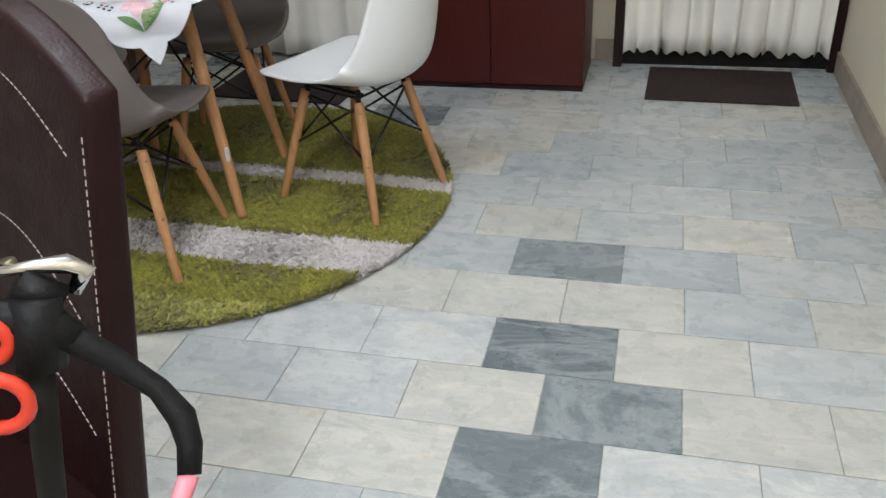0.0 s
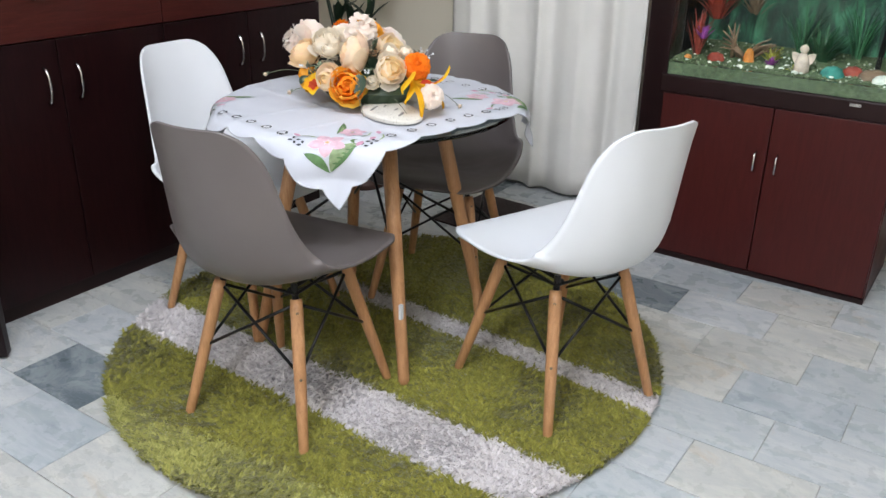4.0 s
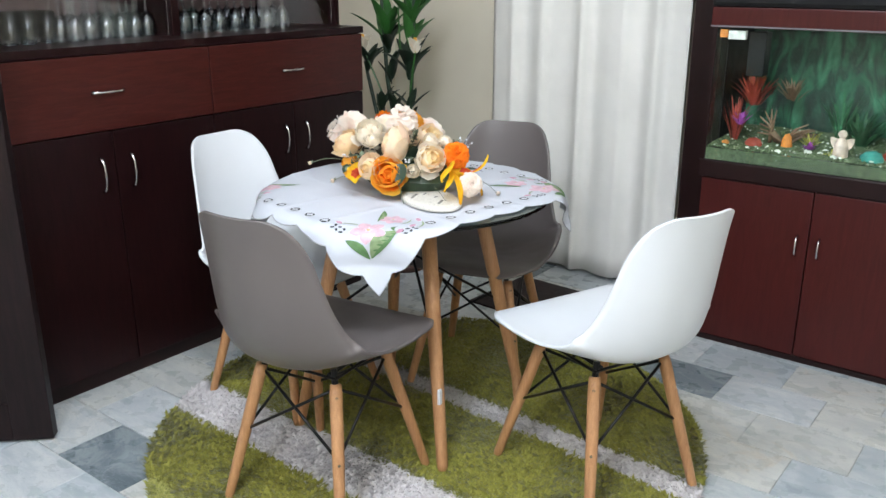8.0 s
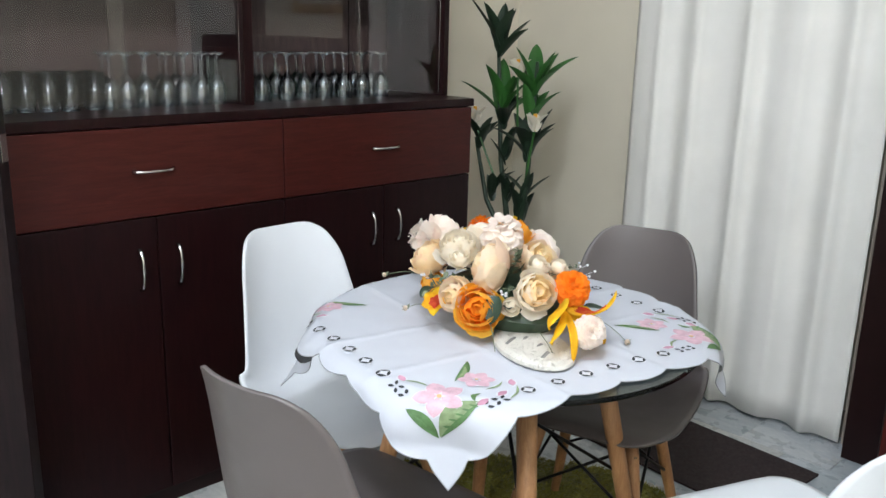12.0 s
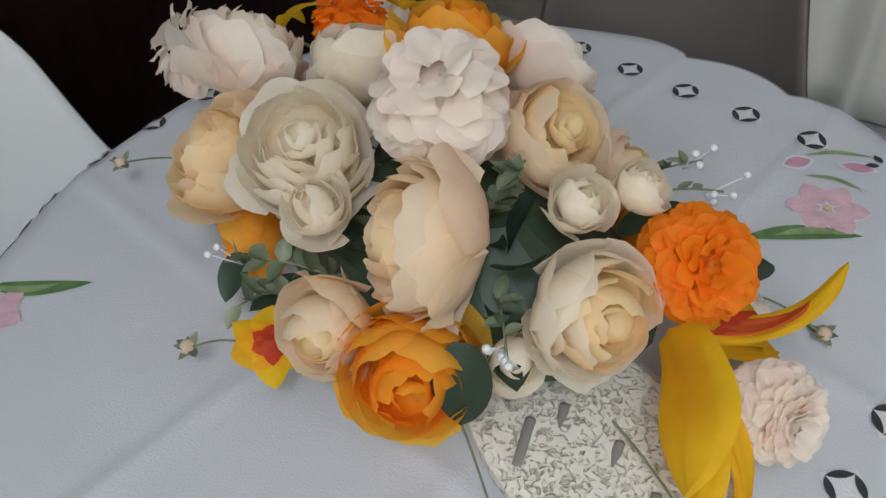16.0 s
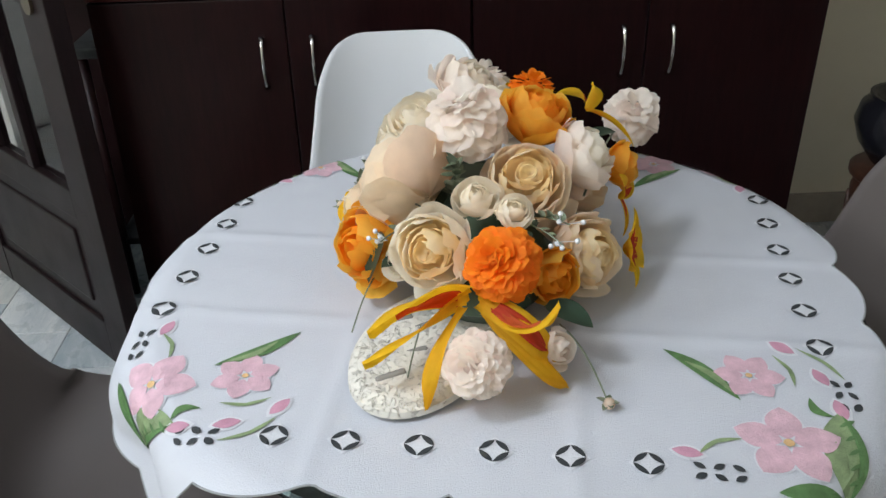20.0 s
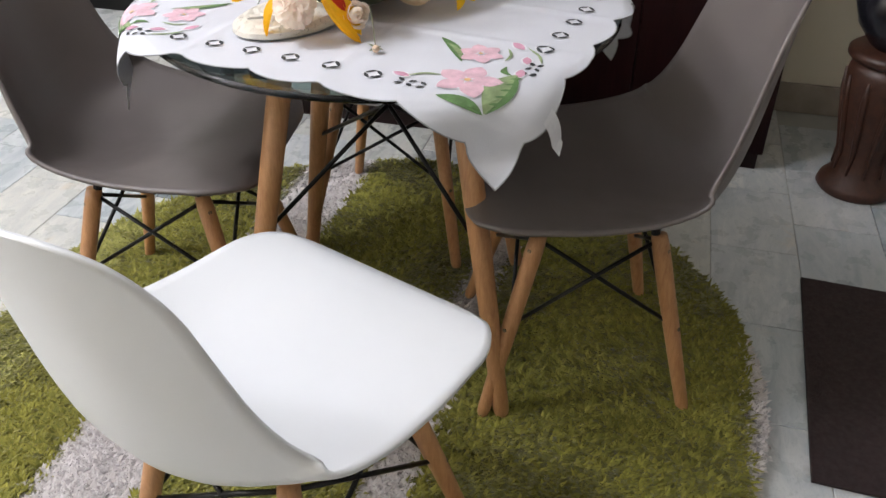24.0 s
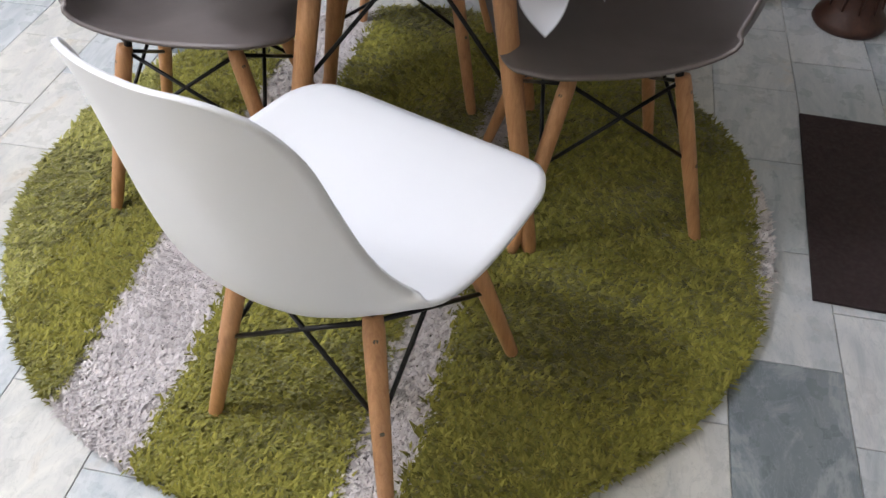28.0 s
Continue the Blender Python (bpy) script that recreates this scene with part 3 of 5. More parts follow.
def cloth_point(p, q, lift=0.0):
    """Where the place (p, q) of the flat cloth lies once it is spread over the round table."""
    p, q = p * CK, q * CK
    x = CCX + p * math.cos(CTURN) - q * math.sin(CTURN)
    y = CCY + p * math.sin(CTURN) + q * math.cos(CTURN)
    dx, dy = x - TX, y - TY
    r = math.hypot(dx, dy)
    # creases where the cloth lay folded
    z = CLOTH_Z + lift
    for c, s in ((p + 0.005, 0.006), (q - 0.11, 0.007), (q + 0.13, 0.006), (p - 0.17, 0.006)):
        z += 0.0022 * math.exp(-(c / (s * 1.6)) ** 2)
    z += 0.0024 * noise.noise(Vector((p * 6 + q * 4, q * 3.0, 0.3))) + 0.0008 * noise.noise(Vector((p * 22, q * 22, 1.3)))
    rim = TR + 0.002
    if r <= rim:
        return Vector((x, y, z))
    d, ex, ey = r - rim, dx / r, dy / r
    a = math.atan2(ey, ex)
    fold = 0.10 * math.sin(9 * a + 1.0) + 0.10 * math.sin(15 * a + 2.2)
    bend = min(d / 0.10, 1.0) ** 1.4
    out = d * (0.92 - 0.50 * bend + fold * min(1, d / 0.08)) + lift
    down = d * (0.22 + 0.66 * bend)
    return Vector((TX + ex * (rim + out), TY + ey * (rim + out), z - down))


def cloth_edge(u, v):
    """Unit square to the flat cloth, with a scalloped hem."""
    p, q = (u * 2 - 1), (v * 2 - 1)
    bump = lambda s: 0.017 * abs(math.sin(s * 3.5 * math.pi)) ** 0.7  # noqa: E731
    return p * (CS + bump(q) * abs(p) ** 14), q * (CS + bump(p) * abs(q) ** 14)


cloth = part("tablecloth", grid_sheet(bmesh.new(), 150, 150, lambda u, v: cloth_point(*cloth_edge(u, v))), "cloth", smooth=True)
tagged(cloth, "white cutwork tablecloth with scalloped hem and pink embroidered flowers", "tablecloth")


def applique(name, outline, material, turn, lift=0.0012, rings=2):
    """A flat embroidered patch: an outline in the flat cloth, filled from its middle."""
    c, s = math.cos(turn), math.sin(turn)
    pts = [(x * c - y * s, x * s + y * c) for x, y in outline]
    mx, my = sum(p[0] for p in pts) / len(pts), sum(p[1] for p in pts) / len(pts)
    bm = bmesh.new()
    mid = bm.verts.new(cloth_point(mx, my, lift))
    last = None
    for k in range(1, rings + 1):
        f = k / rings
        ring = [bm.verts.new(cloth_point(mx + (x - mx) * f, my + (y - my) * f, lift)) for x, y in pts]
        for i in range(len(ring)):
            j = (i + 1) % len(ring)
            bm.faces.new((mid, ring[i], ring[j]) if last is None else (last[i], ring[i], ring[j], last[j]))
        last = ring
    return part(name, bm, material, cloth)


def lens(x, y, length, width, angle, n=8, bend=0.0):
    """A pointed oval from (x, y), along angle."""
    c, s = math.cos(angle), math.sin(angle)
    out = []
    for k in list(range(n + 1)) + list(range(n - 1, 0, -1)):
        t = k / n
        side = 1 if len(out) <= n else -1
        w = width / 2 * math.sin(math.pi * t) ** 0.8 * side + bend * math.sin(math.pi * t)
        out.append((x + c * t * length - s * w, y + s * t * length + c * w))
    return out


M["thread_pink"] = plain_mat("pink_thread", (0.64, 0.42, 0.49), 0.6, 0.2, 60, 0.3, 500)
M["thread_rose"] = plain_mat("rose_thread", (0.55, 0.28, 0.38), 0.6, 0.2, 60, 0.3, 500)
M["thread_white"] = plain_mat("white_thread", (0.63, 0.64, 0.68), 0.7, 0.05, 60, 0.3, 500)
M["thread_gold"] = plain_mat("gold_thread", (0.70, 0.46, 0.22), 0.6, 0.2, 60, 0.3, 500)
M["thread_green"] = plain_mat("green_thread", (0.10, 0.20, 0.07), 0.6, 0.3, 60, 0.3, 500)
M["thread_olive"] = plain_mat("olive_thread", (0.24, 0.32, 0.16), 0.6, 0.3, 60, 0.3, 500)
M["cutout"] = plain_mat("dark_cutwork", (0.030, 0.034, 0.038), 0.7)

for corner in range(4):
    turn = -corner * math.pi / 2
    for (fx, fy), rad, petals in (((0.312, 0.291), 0.046, 5), ((0.221, 0.272), 0.032, 6)):
        for k in range(petals):
            a = k * math.tau / petals + 0.3 + fx
            applique("petal_border", lens(fx + 0.003 * math.cos(a), fy + 0.003 * math.sin(a), rad * 1.0, rad * 0.80, a), "thread_white", turn, 0.0010)
            applique("petal", lens(fx + 0.005 * math.cos(a), fy + 0.005 * math.sin(a), rad * 0.93, rad * 0.71, a), "thread_pink", turn, 0.0016)
        applique("flower_eye", [(fx + rad * 0.11 * math.cos(k * math.tau / 8), fy + rad * 0.11 * math.sin(k * math.tau / 8)) for k in range(8)], "thread_gold", turn, 0.0022)
    applique("leaf", lens(0.186, 0.193, 0.098, 0.017, radians(42), 10, 0.006), "thread_green", turn, 0.0014)
    applique("leaf_middle", lens(0.205, 0.212, 0.062, 0.008, radians(42), 8, 0.006), "thread_olive", turn, 0.0019)
    applique("leaf", lens(0.366, 0.344, 0.100, 0.040, radians(180), 10, 0.006), "thread_olive", turn, 0.0013)
    applique("leaf_middle", lens(0.366, 0.346, 0.098, 0.010, radians(180), 10, -0.010), "thread_green", turn, 0.0018)
    for k in range(5):
        applique("leaf_vein", lens(0.350 - 0.016 * k, 0.340, 0.019, 0.0042, radians(128), 5), "thread_green", turn, 0.0018, 1)
    applique("leaf_hook", lens(0.272, 0.340, 0.030, 0.010, radians(215), 8, 0.008), "thread_green", turn, 0.0014)
    applique("leaf", lens(0.368, 0.344, 0.074, 0.020, radians(-88), 10, -0.004), "thread_green", turn, 0.0013)
    for bx, by, a in ((0.165, 0.298, 60), (0.200, 0.335, 20), (0.330, 0.185, 80), (0.245, 0.345, 10)):
        applique("bud_border", lens(bx, by, 0.034, 0.019, radians(a)), "thread_white", turn, 0.0010)
        applique("bud", lens(bx + 0.003 * math.cos(radians(a)), by + 0.003 * math.sin(radians(a)), 0.027, 0.013, radians(a)), "thread_rose", turn, 0.0016)
    for sx, sy, a, ln in ((0.185, 0.300, 15, 0.05), (0.172, 0.325, 40, 0.06), (0.335, 0.21, 120, 0.05)):
        applique("stem", lens(sx, sy, ln, 0.0028, radians(a), 8, 0.008), "thread_olive", turn, 0.0014)
    for hx, hy, along in ((0.354, 0.226, 90), (0.240, 0.358, 0)):
        ca, sa = math.cos(radians(along)), math.sin(radians(along))
        for k in range(3):
            for s2 in (-1, 1):
                o, w2 = (k - 1) * 0.0165, s2 * 0.0062
                ang = radians(along + s2 * (34 if k % 2 else -34))
                applique("cutwork_spot", lens(hx + o * ca - w2 * sa - 0.006 * math.cos(ang), hy + o * sa + w2 * ca - 0.006 * math.sin(ang), 0.0125, 0.0068, ang, 6), "cutout", turn, 0.0013, 1)
    # open eyelets along one side: a star of cloth in a thin dark diamond
    for k in range(6):
        x, y = 0.351, -0.167 + 0.0668 * k
        applique("eyelet_border", [(x + 0.0175 * math.cos(j * math.pi / 4) * (1 if j % 2 == 0 else 0.74), y + 0.0175 * math.sin(j * math.pi / 4) * (1 if j % 2 == 0 else 0.74)) for j in range(8)], "thread_white", turn, 0.0010, 1)
        for j in range(4):
            a = j * math.pi / 2
            applique("eyelet", lens(x + 0.0135 * math.cos(a), y + 0.0135 * math.sin(a), 0.0190, 0.0060, a + radians(135), 6, -0.0004), "cutout", turn, 0.0017, 1)
M["hem_grey"] = plain_mat("grey_hem_thread", (0.30, 0.31, 0.32), 0.8, 0.2, 60, 0.3, 500)
for side in range(4):
    run = [k / 150 for k in range(151)]
    edge_uv = [((t, 0.0), (1.0, t), (1 - t, 1.0), (0.0, 1 - t))[side] for t in run]
    part("hem", tube([cloth_point(*cloth_edge(*uv)) for uv in edge_uv], 0.0011, 5), "hem_grey", cloth, "grey stitched hem", smooth=True)
part("care_label", grid_sheet(bmesh.new(), 3, 8, lambda u, v: cloth_point(0.29 + 0.024 * u, CS + 0.008 + 0.05 * v, 0.002)), "thread_white", cloth, "white care label")

# ---- flowers on the table ----
def towards(place, direction):
    return Matrix.Translation(place) @ Vector(direction).to_track_quat("Z", "Y").to_matrix().to_4x4()


def petal_globe(bm, m, r, phi, half, amax, rnd, ruffle, flare=0.0, nu=12, nv=11, squash=0.92, lobes=0.05):
    """A broad rounded petal that hugs a globe from its foot to amax, with a thin wavy rim."""
    ph = [rnd.uniform(0, 6.28) for _ in range(4)]
    lop = rnd.uniform(-0.05, 0.05)
    def f(u, v):
        s = u * 2 - 1
        edge = 1 - 0.20 * s * s - 0.10 * s ** 6 + lop * s + lobes * (0.6 * math.sin(4.0 * s + ph[0]) + 0.4 * math.sin(9.5 * s + ph[3])) * (1 - s * s)
        al = amax * v * (1 + (edge - 1) * v)
        w = half * (0.30 + 0.70 * math.sin(min(1.0, v * 1.45) * math.pi / 2)) / (1 if al < 1.57 else max(math.sin(al), 0.42)) ** 0.8
        rim = max(0.0, v - 0.62) / 0.38
        rr = r * (1 + ruffle * v * v * math.sin(4.6 * s + ph[1]) + 0.35 * ruffle * v * math.sin(11 * s + ph[2]) + flare * rim * rim - 0.030 * math.exp(-(s * 3.2) ** 2) * v * (1 - v) * 2 + 0.030 * s * s)
        t = phi + s * w
        return m @ Vector((rr * math.sin(al) * math.cos(t), rr * math.sin(al) * math.sin(t), r * squash - rr * squash * math.cos(al)))
    return grid_sheet(bm, nu, nv, f)


def rosette(bm, m, r, count, size, spread, open_, rnd, broad=1.0):
    """Many small rounded petals over a dome, each lying on the next."""
    for k in range(count):
        t = (k + 0.5) / count
        th = radians(spread) * math.sqrt(t)
        ph = k * 2.39996 + rnd.uniform(-0.2, 0.2)
        n = Vector((math.sin(th) * math.cos(ph), math.sin(th) * math.sin(ph), math.cos(th)))
        down = Vector((math.cos(th) * math.cos(ph), math.cos(th) * math.sin(ph), -math.sin(th)))
        tilt = open_ * (0.25 + 0.75 * min(1, th)) + rnd.uniform(-0.22, 0.22)
        al = (n * math.cos(tilt) + down * math.sin(tilt)).normalized()
        up = (n * math.sin(tilt) - down * math.cos(tilt)).normalized()
        side = Matrix.Rotation(rnd.uniform(-0.35, 0.35), 3, al) @ al.cross(up)
        ln, w = r * size * rnd.uniform(0.9, 1.25), r * size * broad * rnd.uniform(0.44, 0.58)
        c = n * (r * (0.70 + 0.12 * rnd.random()))
        ph2, notch = rnd.uniform(0, 6), rnd.uniform(0.02, 0.12)
        def f(u, v):
            s = u * 2 - 1
            wide = w * (0.32 + 0.68 * math.sin(min(1, v * 1.2) * math.pi / 2))
            reach = 1 - 0.38 * s * s - 0.22 * s ** 6 - notch * math.exp(-(s * 4) ** 2)
            return m @ (c + al * (ln * v * (1 + (reach - 1) * v)) + side * (s * wide) + up * (0.22 * w * s * s - 0.30 * ln * v * v * open_ + 0.10 * w * v * v * math.sin(5 * s + ph2)))
        grid_sheet(bm, 8, 6, f)


PEONY = ((1.00, 94, 5, 0.00, 0.10), (0.95, 106, 5, 0.00, 0.07), (0.89, 114, 5, 0.02, 0.05), (0.81, 119, 5, 0.05, 0.03), (0.71, 122, 5, 0.10, 0.03), (0.60, 124, 5, 0.16, 0.02), (0.48, 124, 4, 0.24, 0.02), (0.36, 122, 4, 0.33, 0.0), (0.24, 118, 3, 0.43, 0.0))
ROSE = ((1.00, 98, 3, 0.00, 0.22), (0.95, 112, 3, 0.02, 0.14), (0.84, 122, 3, 0.08, 0.10), (0.70, 126, 3, 0.16, 0.06), (0.56, 128, 3, 0.25, 0.04), (0.42, 128, 3, 0.36, 0.02), (0.28, 126, 2, 0.48, 0.0))


def bloom(name, place, direction, r, colour, heart, seed, label="", droop=2, tight=0.0):
    """A full peony or rose: nested rings of cupped petals, the inner rims standing a little higher."""
    rnd = random.Random(seed)
    d = Vector(direction).normalized()
    m = towards(raised(place) - d * r * 0.92, d)
    bm, inner = bmesh.new(), bmesh.new()
    rings = ROSE if name == "rose" else PEONY
    for i, (size, top, n, rise, flare) in enumerate(rings):
        for k in range(n):
            phi = k * math.tau / n + i * 0.71 + rnd.uniform(-0.22, 0.22)
            wobble = 8 + 5 * (i > 2)
            lift = m @ Matrix.Translation((0, 0, r * (0.92 * (1 - size) + rise))) @ pose(0, 0, 0, rnd.uniform(-wobble, wobble), rnd.uniform(-wobble, wobble), 0)
            half = (math.pi / n) * rnd.uniform(1.15, 1.45)
            petal_globe(bm if i < 4 else inner, lift, r * size * rnd.uniform(0.96, 1.04), phi, half, radians((top + tight) * rnd.uniform(0.84, 1.09)), rnd, 0.022 + 0.008 * (i > 3), flare * rnd.uniform(0.3, 1.5), lobes=0.065 + 0.03 * (i > 3))
    for k in range(droop):
        petal_globe(bm, m @ pose(0, 0, 0, rnd.uniform(-16, 16), rnd.uniform(-16, 16), 0), r * 1.07, rnd.uniform(0, 6.28), 0.62, radians(rnd.uniform(72, 90)), rnd, 0.035, 0.22)
    ob = part(name, bm, colour, bouquet, label, smooth=True)
    part("flower_heart", inner, heart, ob, smooth=True)
    return ob


def raised(place):
    """The heap stands a little taller than wide."""
    x, y, z = place
    return Vector((x, y, CLOTH_Z + 1.14 * (z - CLOTH_Z)))


def pompon(name, place, direction, r, material, seed, count=150, size=0.34, label="", spread=115, open_=0.7, broad=1.4):
    """A ball of many small rounded petals."""
    rnd = random.Random(seed)
    m = towards(raised(place), direction)
    bm = bmesh.new()
    rosette(bm, m, r, count, size, spread, open_, rnd, broad)
    lathe(bm, [(0.02 * r, -0.55 * r), (0.6 * r, -0.35 * r), (0.70 * r, 0.1 * r), (0.46 * r, 0.5 * r), (0.02 * r, 0.68 * r)], 12, m)
    return part(name, bm, material, bouquet, label, smooth=True)


def blade(bm, foot, along, up, length, width, curl, nu=4, nv=8, cup=0.25, tip=1.0):
    """A long leaf or petal that bends over."""
    along, up = Vector(along).normalized(), Vector(up).normalized()
    side = along.cross(up).normalized()
    up = side.cross(along)
    foot = Vector(foot)
    def f(u, v):
        s = u * 2 - 1
        w = width / 2 * (math.sin(math.pi * min(1, 0.08 + 0.92 * v ** 0.85)) ** 0.75 if tip else 1)
        a = curl * v
        if abs(curl) > 1e-4:
            ex, ez = math.sin(a) / curl, (1 - math.cos(a)) / curl
        else:
            ex, ez = v, 0
        nrm = up * math.cos(a) - along * math.sin(a)
        return foot + along * (ex * length) + up * (ez * length) + side * (s * w) + nrm * (cup * w * s * s)
    return grid_sheet(bm, nu, nv, f)


def see_through(m, share):
    """Lets light through thin cloth petals."""
    n = Nodes(m)
    t, mix = n.add("BsdfTranslucent"), n.add("MixShader")
    out = m.node_tree.nodes["Material Output"]
    n.link(n.mix(1.0, n.b.inputs["Base Color"].links[0].from_socket, (1.0, 0.96, 0.90), "MULTIPLY"), t.inputs["Color"])
    mix.inputs["Fac"].default_value = share
    n.link(n.b.outputs[0], mix.inputs[1])
    n.link(t.outputs[0], mix.inputs[2])
    n.link(mix.outputs[0], out.inputs["Surface"])


PETALS = {
    "petal_cream": [(0, (0.99, 0.86, 0.67)), (0.5, (0.99, 0.90, 0.74)), (1, (0.99, 0.82, 0.68))],
    "petal_peach": [(0, (0.99, 0.82, 0.55)), (0.5, (0.99, 0.87, 0.62)), (1, (0.99, 0.79, 0.58))],
    "petal_white": [(0, (0.99, 0.94, 0.83)), (0.5, (0.99, 0.96, 0.88)), (1, (0.99, 0.92, 0.80))],
    "petal_blush": [(0, (0.99, 0.92, 0.86)), (0.5, (0.99, 0.95, 0.90)), (1, (0.99, 0.88, 0.83))],
    "petal_straw": [(0, (0.99, 0.84, 0.55)), (0.5, (0.99, 0.89, 0.63)), (1, (0.99, 0.81, 0.55))],
}
BRIGHT_PETALS = {
    "petal_yellow": [(0, (1.0, 0.55, 0.05)), (0.5, (1.0, 0.63, 0.09)), (1, (1.0, 0.50, 0.04))],
    "petal_gold": [(0, (0.98, 0.44, 0.02)), (0.5, (1.0, 0.52, 0.04)), (1, (0.98, 0.38, 0.015))],
    "petal_orange": [(0, (0.95, 0.27, 0.006)), (0.5, (1.0, 0.36, 0.010)), (1, (1.0, 0.30, 0.006))],
    "petal_lily": [(0, (0.95, 0.58, 0.012)), (0.5, (1.0, 0.66, 0.02)), (1, (0.95, 0.52, 0.01))],
    "petal_red": [(0, (0.62, 0.06, 0.02)), (0.5, (0.68, 0.09, 0.03)), (1, (0.70, 0.16, 0.03))],
}
LEAVES = {
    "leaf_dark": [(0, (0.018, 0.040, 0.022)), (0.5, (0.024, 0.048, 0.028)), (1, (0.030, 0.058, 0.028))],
    "leaf_sage": [(0, (0.09, 0.12, 0.07)), (0.5, (0.15, 0.18, 0.11)), (1, (0.22, 0.24, 0.16))],
    "leaf_plant": [(0, (0.022, 0.085, 0.016)), (0.5, (0.035, 0.135, 0.022)), (1, (0.060, 0.190, 0.038))],
    "leaf_plant_dark": [(0, (0.010, 0.022, 0.012)), (0.5, (0.016, 0.034, 0.016)), (1, (0.022, 0.045, 0.020))],
}
for key, stops in list(PETALS.items()) + list(BRIGHT_PETALS.items()) + list(LEAVES.items()):
    leafy = key.startswith("leaf")
    M[key] = island_mat(key, stops, 0.45 if leafy else 0.7, 60, 0.10, mottle=0.5 if leafy else 0.2)
    if not leafy:
        see_through(M[key], 0.58)

BZ = CLOTH_Z
bouquet = thing("flower_arrangement", "silk flower arrangement of cream, yellow and orange blooms on the table", "flowers", Matrix.Translation((-0.058, 0.038, 0.0)))
M["plaster"] = plain_mat("pitted_plaster", (0.66, 0.62, 0.53), 0.9, 0.15, 30, 0.9, 160)
n = Nodes(M["plaster"])
# pits are darkened in colour too, for the shade inside them
pit = n.ramp(n.noise(n.coords(), 170, 3, 0.6, 1.2), [(0.30, (1, 1, 1)), (0.40, (0, 0, 0))])
n.base(n.mix(pit, (0.72, 0.69, 0.62), (0.36, 0.33, 0.28)))
n.bump(n.ramp(n.noise(n.coords(), 170, 3, 0.6, 1.2), [(0.34, (0, 0, 0)), (0.48, (1, 1, 1))]), 0.8, 0.004)
# grey for the shade in the open slots, laid on as bars
M["slotgrey"] = plain_mat("slot_shade", (0.24, 0.23, 0.21), 0.9)
bm = bmesh.new()
DISH = Matrix.Translation((0.105, -0.085, BZ)) @ pose(0, 0, 0, 0, 0, -25)
lathe(bm, [(0.01, 0.003), (0.114, 0.002), (0.120, 0.006), (0.119, 0.013), (0.105, 0.019), (0.06, 0.022), (0.01, 0.023)], 48, DISH @ Matrix.Diagonal((0.96, 0.60, 1, 1)), closed=True)
dish = part("base_dish", bm, "plaster", bouquet, "pitted cream plaster base with slots")
for x0, y0, x1, y1 in ((0.080, -0.074, 0.098, -0.134), (0.066, -0.096, 0.076, -0.134), (0.125, -0.082, 0.135, -0.138), (0.160, -0.105, 0.170, -0.136)):
    a, w = math.atan2(y1 - y0, x1 - x0), math.hypot(x1 - x0, y1 - y0)
    bm = bmesh.new()
    add_box(bm, 0, w, -0.0042, 0.0042, 0.010, 0.0245, 0.0035, Matrix.Translation((x0, y0, BZ)) @ pose(0, 0, 0, 0, 0, math.degrees(a)) @ pose(0, 0, 0, 0, 5, 0))
    part("slot", bm, "slotgrey", dish, smooth=True)
# dark green solid inside the heap, closes the gaps between the blooms
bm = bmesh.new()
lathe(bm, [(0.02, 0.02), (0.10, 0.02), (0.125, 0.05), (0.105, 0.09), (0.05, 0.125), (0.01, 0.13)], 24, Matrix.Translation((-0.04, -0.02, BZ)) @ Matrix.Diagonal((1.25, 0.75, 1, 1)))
part("moss_core", bm, "leaf_dark", bouquet, "dark green core filling the gaps between the blooms")

CROWN_BLOOMS = [  # name, place, radius, petals, heart, facing, seed, drooping petals
    ("peony", (-0.016, -0.103, 0.884), 0.049, "petal_cream", "petal_peach", (-0.72, -0.60, 0.30), 1, 3), ("peony", (-0.113, -0.085, 0.900), 0.044, "petal_white", "petal_white", (0.30, -0.35, 0.88), 2, 3),
    ("peony", (-0.206, -0.084, 0.866), 0.045, "petal_peach", "petal_peach", (-0.30, -0.45, 0.80), 3, 1), ("peony", (-0.232, -0.006, 0.903), 0.042, "petal_blush", "petal_white", (0.10, 0.60, 0.74), 4, 3),
    ("peony", (0.013, 0.030, 0.884), 0.042, "petal_cream", "petal_straw", (0.60, 0.0, 0.80), 5, 0), ("peony", (0.098, -0.076, 0.856), 0.041, "petal_white", "petal_straw", (0.86, -0.38, 0.34), 41, 1),
    ("peony", (0.006, -0.147, 0.816), 0.045, "petal_yellow", "petal_gold", (0.60, -0.72, 0.30), 7, 2), ("peony", (-0.081, 0.053, 0.920), 0.041, "petal_yellow", "petal_gold", (0.10, 0.25, 0.95), 8, 2),
]
